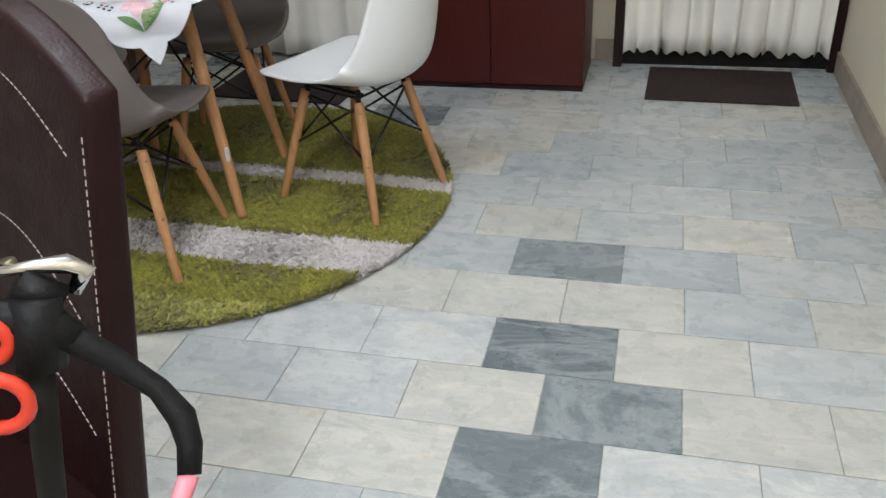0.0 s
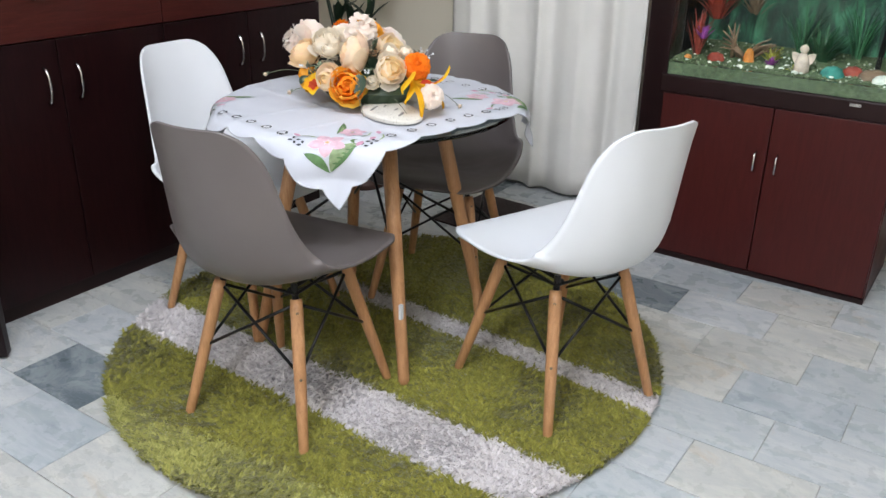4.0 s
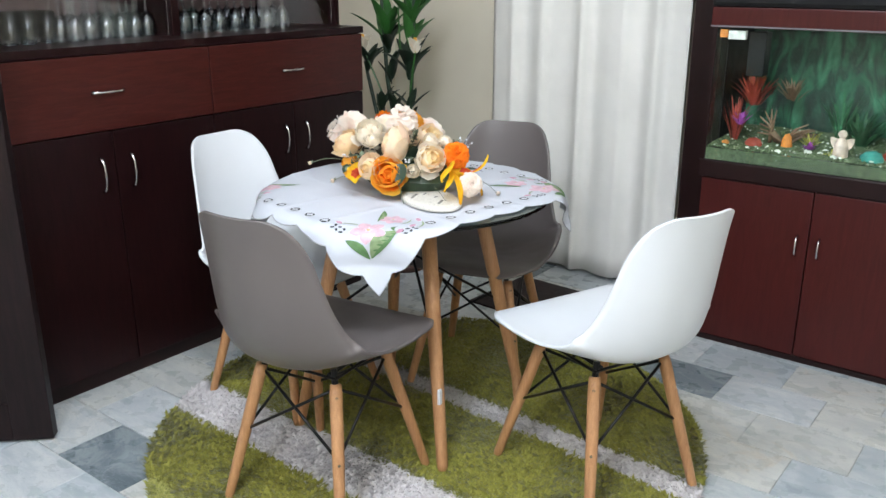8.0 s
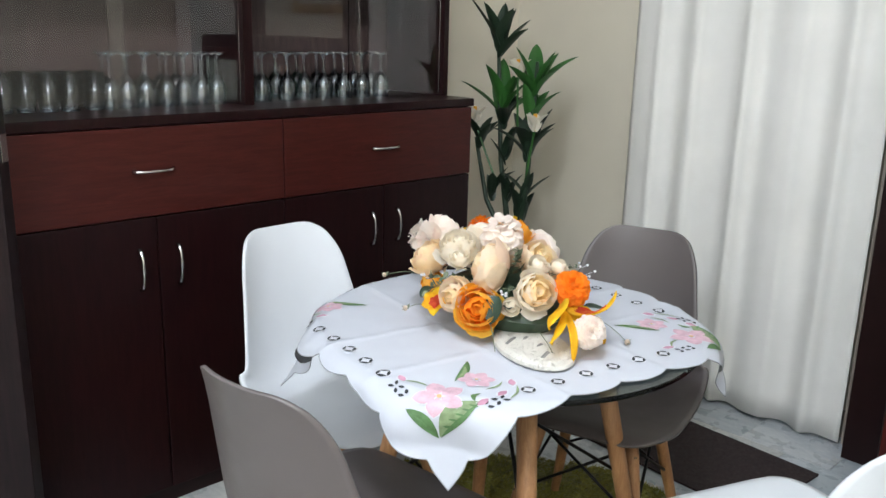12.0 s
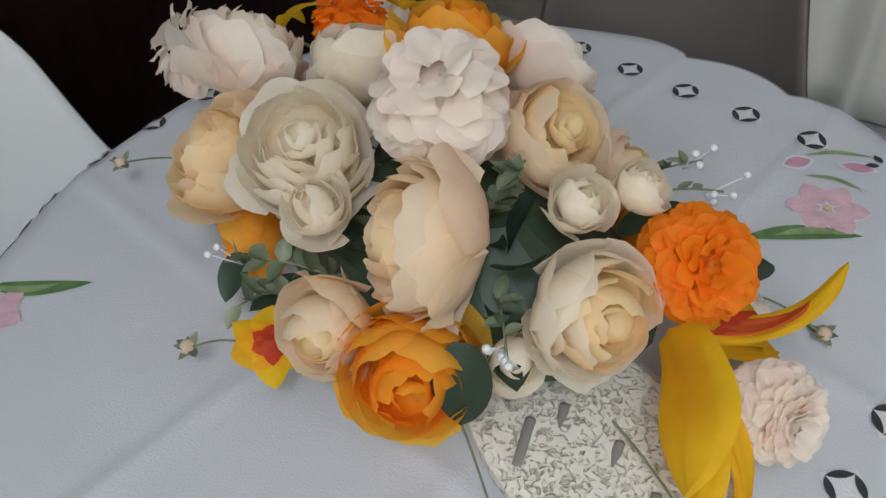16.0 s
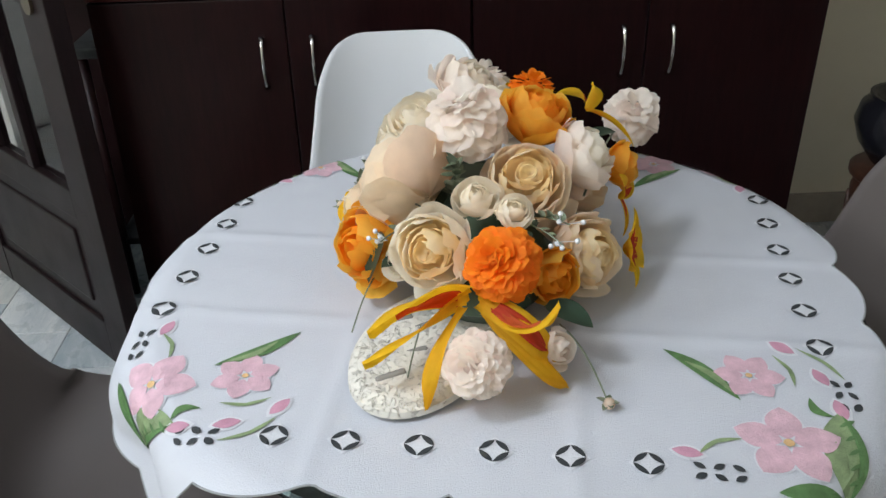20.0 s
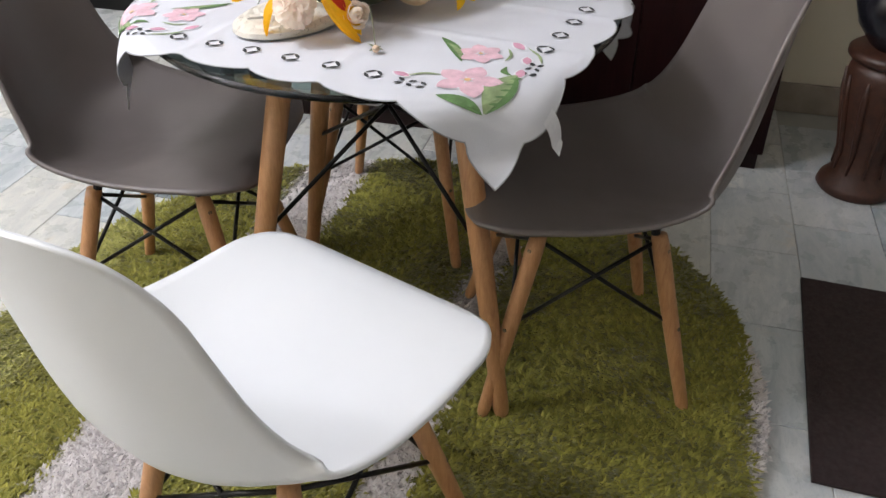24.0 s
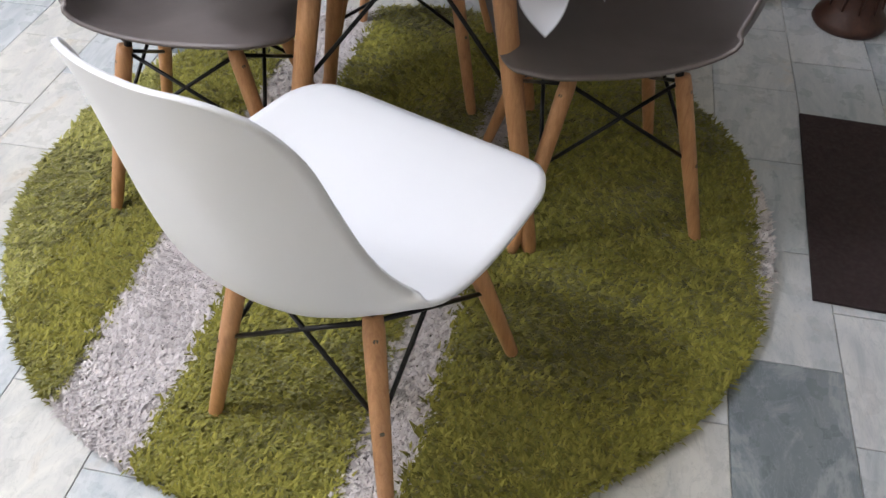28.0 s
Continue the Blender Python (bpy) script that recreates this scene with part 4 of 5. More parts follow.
MIDDLE_BLOOMS = [
    ("rose", (-0.055, -0.151, 0.828), 0.034, "petal_cream", "petal_straw", (0.20, -0.93, 0.27), 9, 1), ("rose", (-0.081, -0.114, 0.886), 0.021, "petal_white", "petal_white", (0.21, -0.40, 0.85), 10, 1),
    ("rose", (0.060, -0.028, 0.886), 0.020, "petal_white", "petal_white", (0.40, -0.20, 0.89), 11, 1), ("rose", (0.086, 0.008, 0.884), 0.017, "petal_white", "petal_white", (0.55, -0.02, 0.85), 12, 1),
    ("rose", (0.061, -0.109, 0.826), 0.018, "petal_white", "petal_white", (0.53, -0.70, 0.47), 13, 1), ("peony", (-0.039, 0.106, 0.888), 0.038, "petal_blush", "petal_white", (0.1, 0.8, 0.5), 14, 1),
    ("peony", (0.040, 0.097, 0.812), 0.042, "petal_cream", "petal_straw", (0.7, 0.65, 0.3), 15, 2), ("peony", (0.082, 0.050, 0.812), 0.030, "petal_yellow", "petal_gold", (0.8, 0.4, 0.1), 16, 1),
]
LOW_BLOOMS = [
    ("peony", (-0.200, -0.085, 0.802), 0.036, "petal_yellow", "petal_gold", (-0.6, -0.75, 0.05), 17, 2), ("rose", (-0.145, 0.020, 0.900), 0.036, "petal_white", "petal_white", (-0.1, 0.4, 0.9), 18, 1),
    ("rose", (0.165, 0.042, 0.786), 0.017, "petal_blush", "petal_blush", (0.8, 0.5, 0.4), 19, 1), ("peony", (-0.125, 0.120, 0.820), 0.038, "petal_cream", "petal_straw", (-0.3, 1, 0.3), 20, 1),
    ("rose", (-0.081, 0.158, 0.856), 0.024, "petal_yellow", "petal_gold", (0.3, 0.9, 0.3), 27, 1),
]
for name, place, r, colour, heart, lean, seed, droop in CROWN_BLOOMS + MIDDLE_BLOOMS + LOW_BLOOMS:
    bloom(name, place, lean, r, colour, heart, seed, droop=droop, tight=0 if name == "peony" else 14)
pompon("marigold", (0.132, -0.009, 0.856), (0.55, -0.45, 0.65), 0.0345, "petal_orange", 21, 210, 0.36, open_=0.55)
pompon("marigold", (-0.190, 0.062, 0.902), (-0.1, 0.2, 1), 0.028, "petal_orange", 22, 120, 0.40, open_=0.55)
pompon("carnation", (0.203, -0.040, 0.799), (0.75, -0.45, 0.4), 0.028, "petal_blush", 23, 230, 0.42, open_=0.5)
pompon("carnation", (-0.038, -0.030, 0.924), (0.15, -0.25, 1), 0.038, "petal_blush", 24, 90, 0.54, spread=110, open_=0.75, broad=1.4)
pompon("carnation", (-0.330, 0.014, 0.866), (-0.5, -0.3, 0.6), 0.032, "petal_blush", 25, 70, 0.58, broad=1.5)
pompon("carnation", (-0.300, 0.225, 0.832), (0.5, 0.2, 0.8), 0.034, "petal_blush", 26, 90, 0.54, broad=1.5)


def lily(place, direction, petals, length, width, curl, seed, material="petal_lily", throat=True):
    rnd = random.Random(seed)
    m = towards(raised(place), direction)
    bm, red = bmesh.new(), bmesh.new()
    for k in range(petals):
        a = k * math.tau / petals + rnd.uniform(-0.2, 0.2)
        al = m.to_3x3() @ Vector((math.cos(a) * 0.8, math.sin(a) * 0.8, 0.6))
        up = m.to_3x3() @ Vector((-math.cos(a) * 0.6, -math.sin(a) * 0.6, 0.8))
        ln = length * rnd.uniform(0.85, 1.1)
        blade(bm, m.translation, al, up, ln, width, -curl * rnd.uniform(0.7, 1.3), 4, 9, 0.35)
        if throat:
            blade(red, m.translation + up.normalized() * 0.0012, al, up, ln * 0.55, width * 0.55, -curl * 0.5, 3, 6, 0.3)
    ob = part("lily", bm, material, bouquet, smooth=True)
    if throat:
        part("throat", red, "petal_red", ob, "red throat", smooth=True)
    return ob


lily((-0.018, 0.150, 0.788), (0.35, 0.9, 0.2), 6, 0.052, 0.030, 0.6, 33)
lily((-0.098, -0.160, 0.806), (0.25, -0.85, 0.45), 5, 0.034, 0.030, 0.4, 34)
lily((-0.295, 0.085, 0.862), (-0.5, 0.3, 0.9), 3, 0.075, 0.018, 1.0, 35, throat=False)
lily((-0.195, 0.135, 0.880), (-0.3, 0.8, 0.5), 3, 0.080, 0.020, 1.0, 36)
lily((-0.060, 0.150, 0.830), (0.4, 0.8, 0.1), 3, 0.055, 0.018, 0.9, 37)
def curved_petal(bm, start, end, bow, face, width, t0=0.0, t1=1.0, lift=0.0, cup=0.2):
    """A long petal from start to end, bowed towards bow, broad side to face."""
    a, b, f = Vector(start), Vector(end), Vector(face).normalized()
    side = (b - a).cross(f).normalized()

    def at(u, v):
        t = t0 + (t1 - t0) * v
        x = (2 * u - 1) * width / 2 * (0.25 + 0.75 * math.sin(math.pi * min(1.0, t * 0.62 + 0.16)) ** 0.8) * math.sqrt(max(0.0, 1 - max(0.0, (v - 0.55) / 0.45) ** 2))
        ridge = 0.0012 * math.cos(9.4 * (2 * u - 1)) + 0.003 * math.sin(7 * t + 4 * u)
        return a.lerp(b, t) + Vector(bow) * (4 * t * (1 - t)) + side * x + f * (lift + ridge - cup * abs(x) * abs(2 * u - 1))
    return grid_sheet(bm, 8, 14, at)


HUB = (0.134, -0.042, 0.842)
bm, red = bmesh.new(), bmesh.new()
UNDER = (-0.70, -0.35, 0.60)
for start, end, bow, face, width, mark in ((HUB, (0.186, -0.140, 0.834), (0.004, -0.004, 0.018), UNDER, 0.056, -0.0055),
                                           (HUB, (0.196, -0.146, 0.806), (0.010, 0.0, 0.006), UNDER, 0.028, 0),
                                           ((0.150, -0.050, 0.836), (0.206, -0.088, 0.756), (0.020, -0.012, 0.012), (0.6, -0.7, 0.4), 0.016, 0),
                                           ((0.140, -0.030, 0.836), (0.158, 0.046, 0.756), (0.026, 0.006, 0.022), (0.85, 0.2, 0.5), 0.030, 0.002),
                                           ((0.140, -0.026, 0.826), (0.178, 0.052, 0.752), (0.024, 0.004, 0.004), (0.8, 0.2, 0.6), 0.020, 0),
                                           ((0.135, -0.030, 0.842), (0.211, 0.032, 0.876), (0.012, 0.006, -0.026), (-0.2, -0.3, 1.0), 0.021, 0.002)):
    curved_petal(bm, start, end, bow, face, width)
    if mark:
        curved_petal(red, start, end, bow, face, width * 0.55, 0.12, 0.72, mark)
big_lily = part("lily", bm, "petal_lily", bouquet, "large drooping yellow lily with red streaks", smooth=True)
part("throat", red, "petal_red", big_lily, "red throat", smooth=True)
for foot, tip in ((raised(a), raised(b)) for a, b in (((-0.02, 0.10, 0.85), (-0.29, 0.20, 0.82)), ((-0.2, 0.0, 0.86), (-0.31, 0.015, 0.85)), ((-0.1, 0.02, 0.86), (-0.285, 0.085, 0.858)))):
    part("stem", tube([foot, Vector(foot).lerp(Vector(tip), 0.5) + Vector((0, 0, 0.012)), tip], 0.0014, 6), "leaf_sage", bouquet)
rnd = random.Random(50)
for place, al, ln, w in (((0.035, -0.125, 0.842), (0.15, -0.45, -0.75), 0.060, 0.040), ((0.030, -0.060, 0.845), (0.35, -0.35, 0.75), 0.062, 0.036), ((0.020, -0.050, 0.850), (0.15, 0.10, 0.9), 0.050, 0.030),
                         ((-0.100, -0.120, 0.825), (-0.35, -0.8, 0.1), 0.045, 0.026), ((0.075, 0.000, 0.850), (0.6, 0.35, 0.6), 0.050, 0.026), ((0.045, -0.095, 0.820), (0.5, -0.6, 0.3), 0.045, 0.028),
                         ((0.135, 0.035, 0.815), (0.5, 0.7, 0.0), 0.052, 0.034), ((-0.16, 0.09, 0.83), (-0.6, 0.6, 0.2), 0.05, 0.028),
                         ((-0.26, 0.19, 0.83), (0.3, -0.6, 0.1), 0.05, 0.030), ((-0.135, -0.045, 0.845), (-0.6, -0.6, 0.2), 0.05, 0.026), ((-0.17, -0.115, 0.815), (0.2, -0.7, -0.2), 0.040, 0.024)):
    bm = bmesh.new()
    blade(bm, raised(place), al, (0, 0, 1), ln, w, -0.4, 4, 8, 0.2)
    part("leaf", bm, "leaf_dark", bouquet, smooth=True)


rnd = random.Random(52)
for k in range(64):
    a, h = rnd.uniform(0, math.tau), rnd.uniform(0.0, 1.0)
    x, y = -0.04 + 0.11 * math.cos(a) * (1 - 0.5 * h), -0.02 + 0.075 * math.sin(a) * (1 - 0.5 * h)
    bm = bmesh.new()
    al = (math.cos(a) + rnd.uniform(-0.5, 0.5), math.sin(a) + rnd.uniform(-0.5, 0.5), rnd.uniform(0.1, 0.5) + 1.1 * h)
    blade(bm, (x, y, BZ + 0.045 + 0.065 * h), al, (0, 0, 1), rnd.uniform(0.028, 0.048), rnd.uniform(0.012, 0.024), rnd.uniform(-0.9, 0.2), 4, 7, rnd.uniform(0.1, 0.5))
    part("leaf", bm, ("leaf_dark", "leaf_sage", "leaf_dark")[k % 3], bouquet, smooth=True)


def sprig(start, end, count, size, material, seed, sag=0.02, beads=0):
    """A thin stem with small round leaves, or white beads at its end."""
    rnd = random.Random(seed)
    a, b = raised(start), raised(end)
    pts = [a.lerp(b, t) + Vector((0, 0, sag * math.sin(math.pi * t))) for t in [k / 8 for k in range(9)]]
    stem = part("sprig", tube(pts, 0.0009, 5), "leaf_sage", bouquet)
    bm = bmesh.new()
    for k in range(count):
        p = pts[1 + k * 7 // max(1, count)]
        al = Vector((rnd.uniform(-1, 1), rnd.uniform(-1, 1), rnd.uniform(-0.3, 0.9)))
        blade(bm, p, al, (0.1, 0.2, 1), size * rnd.uniform(0.7, 1.2), size * 0.62, rnd.uniform(-0.6, 0.6), 3, 5, 0.3)
    if count:
        part("sprig_leaves", bm, material, stem, smooth=True)
    for k in range(beads):
        p = b + Vector((rnd.uniform(-1, 1), rnd.uniform(-1, 1), rnd.uniform(-0.3, 1))) * 0.012
        bb = bmesh.new()
        bmesh.ops.create_icosphere(bb, subdivisions=2, radius=0.0028, matrix=Matrix.Translation(p))
        sweep(bb, [b.lerp(a, 0.15), p], 0.0005, 4)
        part("bead", bb, "white", stem, smooth=True)


sprig((-0.06, -0.12, 0.84), (-0.150, -0.145, 0.838), 14, 0.019, "leaf_sage", 61, 0.01, 2)
sprig((-0.07, -0.13, 0.82), (-0.135, -0.165, 0.815), 12, 0.018, "leaf_sage", 62)
sprig((0.04, 0.0, 0.85), (0.105, 0.060, 0.878), 16, 0.013, "leaf_sage", 63, 0.01, 3)
sprig((0.03, -0.08, 0.84), (0.066, -0.128, 0.850), 6, 0.016, "leaf_sage", 64, 0.01, 5)
sprig((0.0, -0.05, 0.86), (0.030, -0.045, 0.915), 26, 0.016, "leaf_sage", 65, 0.0)
sprig((0.06, 0.0, 0.86), (0.125, 0.050, 0.868), 6, 0.010, "leaf_sage", 66, 0.01, 4)
sprig((0.02, -0.13, 0.80), (0.075, -0.165, 0.757), 0, 0.01, "leaf_sage", 67, 0.01)
for s, e, seed in (((-0.25, -0.03, 0.80), (-0.385, -0.060, 0.785), 71), ((0.13, 0.05, 0.79), (0.207, 0.085, 0.757), 72), ((-0.1, -0.16, 0.79), (-0.165, -0.185, 0.785), 73)):
    sprig(s, e, 0, 0.01, "leaf_sage", seed, 0.012)
    bm = bmesh.new()
    s, e = raised(s), raised(e)
    d = e - s
    for k in range(6):
        a = k * 1.05
        al = d.normalized() * 0.6 + Vector((math.cos(a), math.sin(a), 0.4 * math.sin(2 * a)))
        blade(bm, e, al, (0, 0, 1), 0.013, 0.007, 0.5, 2, 4, 0.3)
    bud = part("dried_bud", bm, "leaf_sage", bouquet, "small dry brown bud on a stem", smooth=True)
    bb = bmesh.new()
    bmesh.ops.create_icosphere(bb, subdivisions=2, radius=0.006, matrix=Matrix.Translation(Vector(e) + d.normalized() * 0.003))
    part("bud_heart", bb, "petal_cream", bud, smooth=True)
sprig((0.12, -0.09, 0.79), (0.185, -0.110, 0.756), 0, 0.01, "leaf_sage", 68, 0.005)

# ---- glasses in the hutch ----
def wine_glass(at, r, h, flip=True):
    """Thin-walled stem glass, standing on its rim when flip is set."""
    prof = [(r * 0.92, 0.0), (r, 0.18 * h), (r * 0.98, 0.33 * h), (r * 0.62, 0.50 * h), (0.006, 0.57 * h), (0.0042, 0.64 * h), (0.0042, 0.86 * h), (0.008, 0.93 * h), (r * 0.88, 0.985 * h), (r * 0.9, h),
            (0.004, 0.995 * h)]
    bm = bmesh.new()
    lathe(bm, prof, 14)
    lathe(bm, [(r * 0.88, 0.0005), (r * 0.955, 0.18 * h), (r * 0.935, 0.33 * h), (r * 0.57, 0.49 * h), (0.002, 0.55 * h)], 14)
    if not flip:
        for v in bm.verts:
            v.co.z = h - v.co.z
    ob = part("wine_glass", bm, "drinkglass", None, smooth=True)
    ob.matrix_world = Matrix.Translation(at)
    return tagged(ob, "clear stem glass turned upside down on the hutch shelf", "glass", "glasses in the hutch")


def tumbler(at, r, h):
    bm = bmesh.new()
    lathe(bm, [(0.002, 0), (r * 0.8, 0), (r * 0.84, 0.01), (r, h), (r * 0.94, h), (r * 0.78, 0.014), (0.002, 0.012)], 16)
    ob = part("tumbler", bm, "drinkglass", None, smooth=True)
    ob.matrix_world = Matrix.Translation(at)
    return tagged(ob, "clear glass tumbler on the hutch shelf", "glass", "glasses in the hutch")


M["drinkglass"] = mat("drinking_glass", (1, 1, 1), 0.05)
n = Nodes(M["drinkglass"])
clear, gloss, mix, fr, gain = n.add("BsdfTransparent"), n.add("BsdfGlossy"), n.add("MixShader"), n.add("Fresnel"), n.add("Math", operation="MULTIPLY_ADD")
clear.inputs["Color"].default_value = (0.90, 0.93, 0.95, 1)
gloss.inputs["Color"].default_value = (0.95, 0.98, 1.0, 1)
gloss.inputs["Roughness"].default_value = 0.06
fr.inputs["IOR"].default_value = 1.5
gain.inputs[1].default_value, gain.inputs[2].default_value = 1.0, 0.05
n.link(fr.outputs[0], gain.inputs[0])
n.link(gain.outputs[0], mix.inputs[0])
n.link(clear.outputs[0], mix.inputs[1])
n.link(gloss.outputs[0], mix.inputs[2])
n.link(mix.outputs[0], M["drinkglass"].node_tree.nodes["Material Output"].inputs["Surface"])
rnd = random.Random(12)
first_w = first_t = None
SHELF1, SHELF2 = 1.1325, 1.132 + 0.3535
spots = []
for row, x in enumerate((-0.205, -0.285)):
    for k in range(7):
        spots.append((x, -0.325 + 0.054 * k + 0.02 * row, SHELF1, "w"))
    for k in range(6):
        spots.append((x, -0.66 + 0.058 * k + 0.015 * row, SHELF1, "t"))
    for k in range(7):
        spots.append((x, 0.155 + 0.078 * k + 0.02 * row, SHELF1, "w"))
    for k in range(10):
        spots.append((x, -0.62 + 0.062 * k, SHELF2, "t"))
    for k in range(9):
        spots.append((x, 0.10 + 0.07 * k, SHELF2, "w"))
for x, y, z, kind in spots:
    at = (CX + x + rnd.uniform(-0.006, 0.006), y + rnd.uniform(-0.006, 0.006), z)
    if kind == "w":
        if first_w is None:
            first_w = wine_glass(at, 0.030, 0.150)
        else:
            copy_thing(first_w, Matrix.Translation(at))
    elif first_t is None:
        first_t = tumbler(at, 0.029, 0.098)
    else:
        copy_thing(first_t, Matrix.Translation(at))

# ---- aquarium ----
tank = thing("aquarium", "glass aquarium with green backdrop, coral and gravel on its stand", "aquarium", (AX0, AY, 0.70))
TH = 0.465
M["pane"] = glass_mat("aquarium_glass", (0.93, 1.0, 0.97), 0.0, 1.2)
for name, b in (("front_pane", (0.004, AW - 0.004, 0.0, 0.006, 0.0, TH)), ("side_pane", (-0.002, 0.004, 0.0, 0.41, 0.0, TH)), ("side_pane", (AW - 0.004, AW + 0.002, 0.0, 0.41, 0.0, TH))):
    part(name, box(*b), "pane", tank).visible_shadow = False
part("corner_trim", box(-0.006, 0.008, -0.004, 0.0, 0.0, TH), "dark", tank)
part("corner_trim", box(AW - 0.008, AW + 0.006, -0.004, 0.0, 0.0, TH), "dark", tank)
part("hood_band", box(-0.012, AW + 0.012, -0.012, 0.42, TH, TH + 0.068, 0.004), "stand", tank, "red-brown wooden band")
part("hood", box(-0.016, AW + 0.016, -0.016, 0.425, TH + 0.068, TH + 0.135, 0.016), "black", tank, "black plastic hood")
part("side_sheet", box(0.0045, 0.0075, 0.13, 0.394, 0.0, TH), "black", tank, "dark sheet behind the side glass")
m = mat("backdrop_print", (0.03, 0.1, 0.05), 0.5)
n = Nodes(m)
v = n.coords((7, 1, 2.2))
c = n.ramp(n.noise(v, 2.4, 7, 0.65, 1.4), [(0.34, (0.004, 0.012, 0.010)), (0.46, (0.008, 0.045, 0.026)), (0.56, (0.022, 0.115, 0.055)), (0.68, (0.055, 0.20, 0.11))])
v2 = n.coords((46, 1, 40))
n.base(n.mix(n.ramp(n.noise(v2, 3, 4, 0.7), [(0.64, (0, 0, 0)), (0.70, (0.8, 0.8, 0.8))]), c, (0.34, 0.52, 0.38)))
M["backdrop"] = m
part("backdrop_sheet", box(0.004, AW - 0.004, 0.395, 0.40, 0.0, TH), "backdrop", tank, "printed green underwater backdrop")
M["gravel"] = island_mat("gravel", [(0, (0.07, 0.10, 0.045)), (0.45, (0.11, 0.145, 0.065)), (0.8, (0.18, 0.20, 0.12)), (1, (0.7, 0.7, 0.66))], 0.7, 60)
M["gravel_front"] = plain_mat("gravel_front", (0.085, 0.11, 0.055), 0.8, 0.5, 90, 0.6, 140)
bm = bmesh.new()
rnd = random.Random(15)
grid_sheet(bm, 40, 20, lambda u, w: Vector((0.005 + u * (AW - 0.01), 0.008 + w * 0.385, 0.045 + 0.03 * w + 0.006 * noise.noise(Vector((u * 14, w * 8, 0))))))
for k in range(900):
    u, w = rnd.random(), rnd.random() ** 1.3
    r = rnd.uniform(0.0025, 0.006)
    bmesh.ops.create_icosphere(bm, subdivisions=1, radius=r, matrix=Matrix.Translation((0.01 + u * (AW - 0.02), 0.012 + w * 0.36, 0.046 + 0.03 * w)))
part("gravel_bed", bm, "gravel", tank, "green gravel with white pebbles", kind="stuff")
part("gravel_wall", box(0.005, AW - 0.005, 0.0065, 0.0085, 0.0, 0.043), "gravel_front", tank)
COL = {"highlight_grey": (0.16, 0.16, 0.17), "coral_red": (0.30, 0.04, 0.022), "coral_purple": (0.34, 0.06, 0.36), "weed_yellow": (0.42, 0.40, 0.06), "weed_mid": (0.035, 0.15, 0.06), "weed_green": (0.016, 0.09, 0.03), "driftwood": (0.20, 0.12, 0.07), "stone_white": (0.72, 0.70, 0.64), "teal": (0.04, 0.24, 0.20), "coral_orange": (0.60, 0.20, 0.03), "figure_pale": (0.62, 0.48, 0.40)}
for k, col in COL.items():
    M[k] = plain_mat(k, col, 0.6, 0.3, 40, 0.3, 160)


# the highlight line on the top frame, laid on as a thin grey strip
part("trim_strip", box(-0.012, AW + 0.012, -0.0145, -0.0122, TH + 0.002, TH + 0.007), "highlight_grey", tank, "thin grey strip for the highlight along the hood edge")


def bush(name, at, r, h, count, material, seed, width=0.010, curl=0.8):
    rnd = random.Random(seed)
    bm = bmesh.new()
    for k in range(count):
        a, t = rnd.uniform(0, 6.28), rnd.random()
        blade(bm, Vector(at) + Vector((math.cos(a), math.sin(a), 0)) * r * 0.3 * t, (math.cos(a) * r * t, math.sin(a) * r * t, h), (-math.cos(a), -math.sin(a), 0.3), h * rnd.uniform(0.6, 1.1), width, -curl * rnd.uniform(0.2, 1.2), 2, 6, 0.2)
    return part(name, bm, material, tank, smooth=True)


bush("water_plant", (0.47, 0.25, 0.06), 0.10, 0.13, 60, "weed_green", 1, 0.012)
bush("water_plant", (0.32, 0.17, 0.055), 0.05, 0.06, 40, "weed_yellow", 2, 0.008)
bush("water_plant", (0.42, 0.09, 0.05), 0.05, 0.025, 30, "weed_yellow", 3, 0.010)
for x, h, s in ((0.38, 0.20, 5), (0.57, 0.22, 7), (0.72, 0.24, 9)):
    bush("tall_water_plant", (x, 0.34, 0.06), 0.06, h, 46, ("weed_green", "weed_mid")[s % 2], s, 0.0055, 0.7)
bush("coral_fan", (0.10, 0.20, 0.18), 0.08, 0.12, 60, "coral_red", 12, 0.012, 0.6)
bush("coral_fan", (0.06, 0.14, 0.05), 0.05, 0.17, 40, "coral_red", 13, 0.008, 0.4)
bush("coral_fan", (0.09, 0.10, 0.12), 0.04, 0.05, 40, "coral_purple", 14, 0.008, 0.6)
bush("coral_fan", (0.335, 0.12, 0.05), 0.035, 0.035, 36, "coral_purple", 16, 0.008, 0.8)
bush("coral_fan", (0.22, 0.26, 0.20), 0.07, 0.09, 40, "driftwood", 17, 0.008, 0.6)
rnd = random.Random(18)
for k in range(14):
    a = rnd.uniform(-0.4, 3.4)
    p = Vector((0.215 + 0.03 * math.cos(a * 2), 0.15 + rnd.uniform(-0.02, 0.02), 0.058))
    tip = p + Vector((0.10 * math.cos(a), rnd.uniform(-0.02, 0.03), 0.03 + 0.09 * abs(math.sin(a))))
    part("driftwood_branch", tube([p, p.lerp(tip, 0.5) + Vector((0, 0, 0.015)), tip], [0.008, 0.005, 0.002], 6), "driftwood", tank, smooth=True)
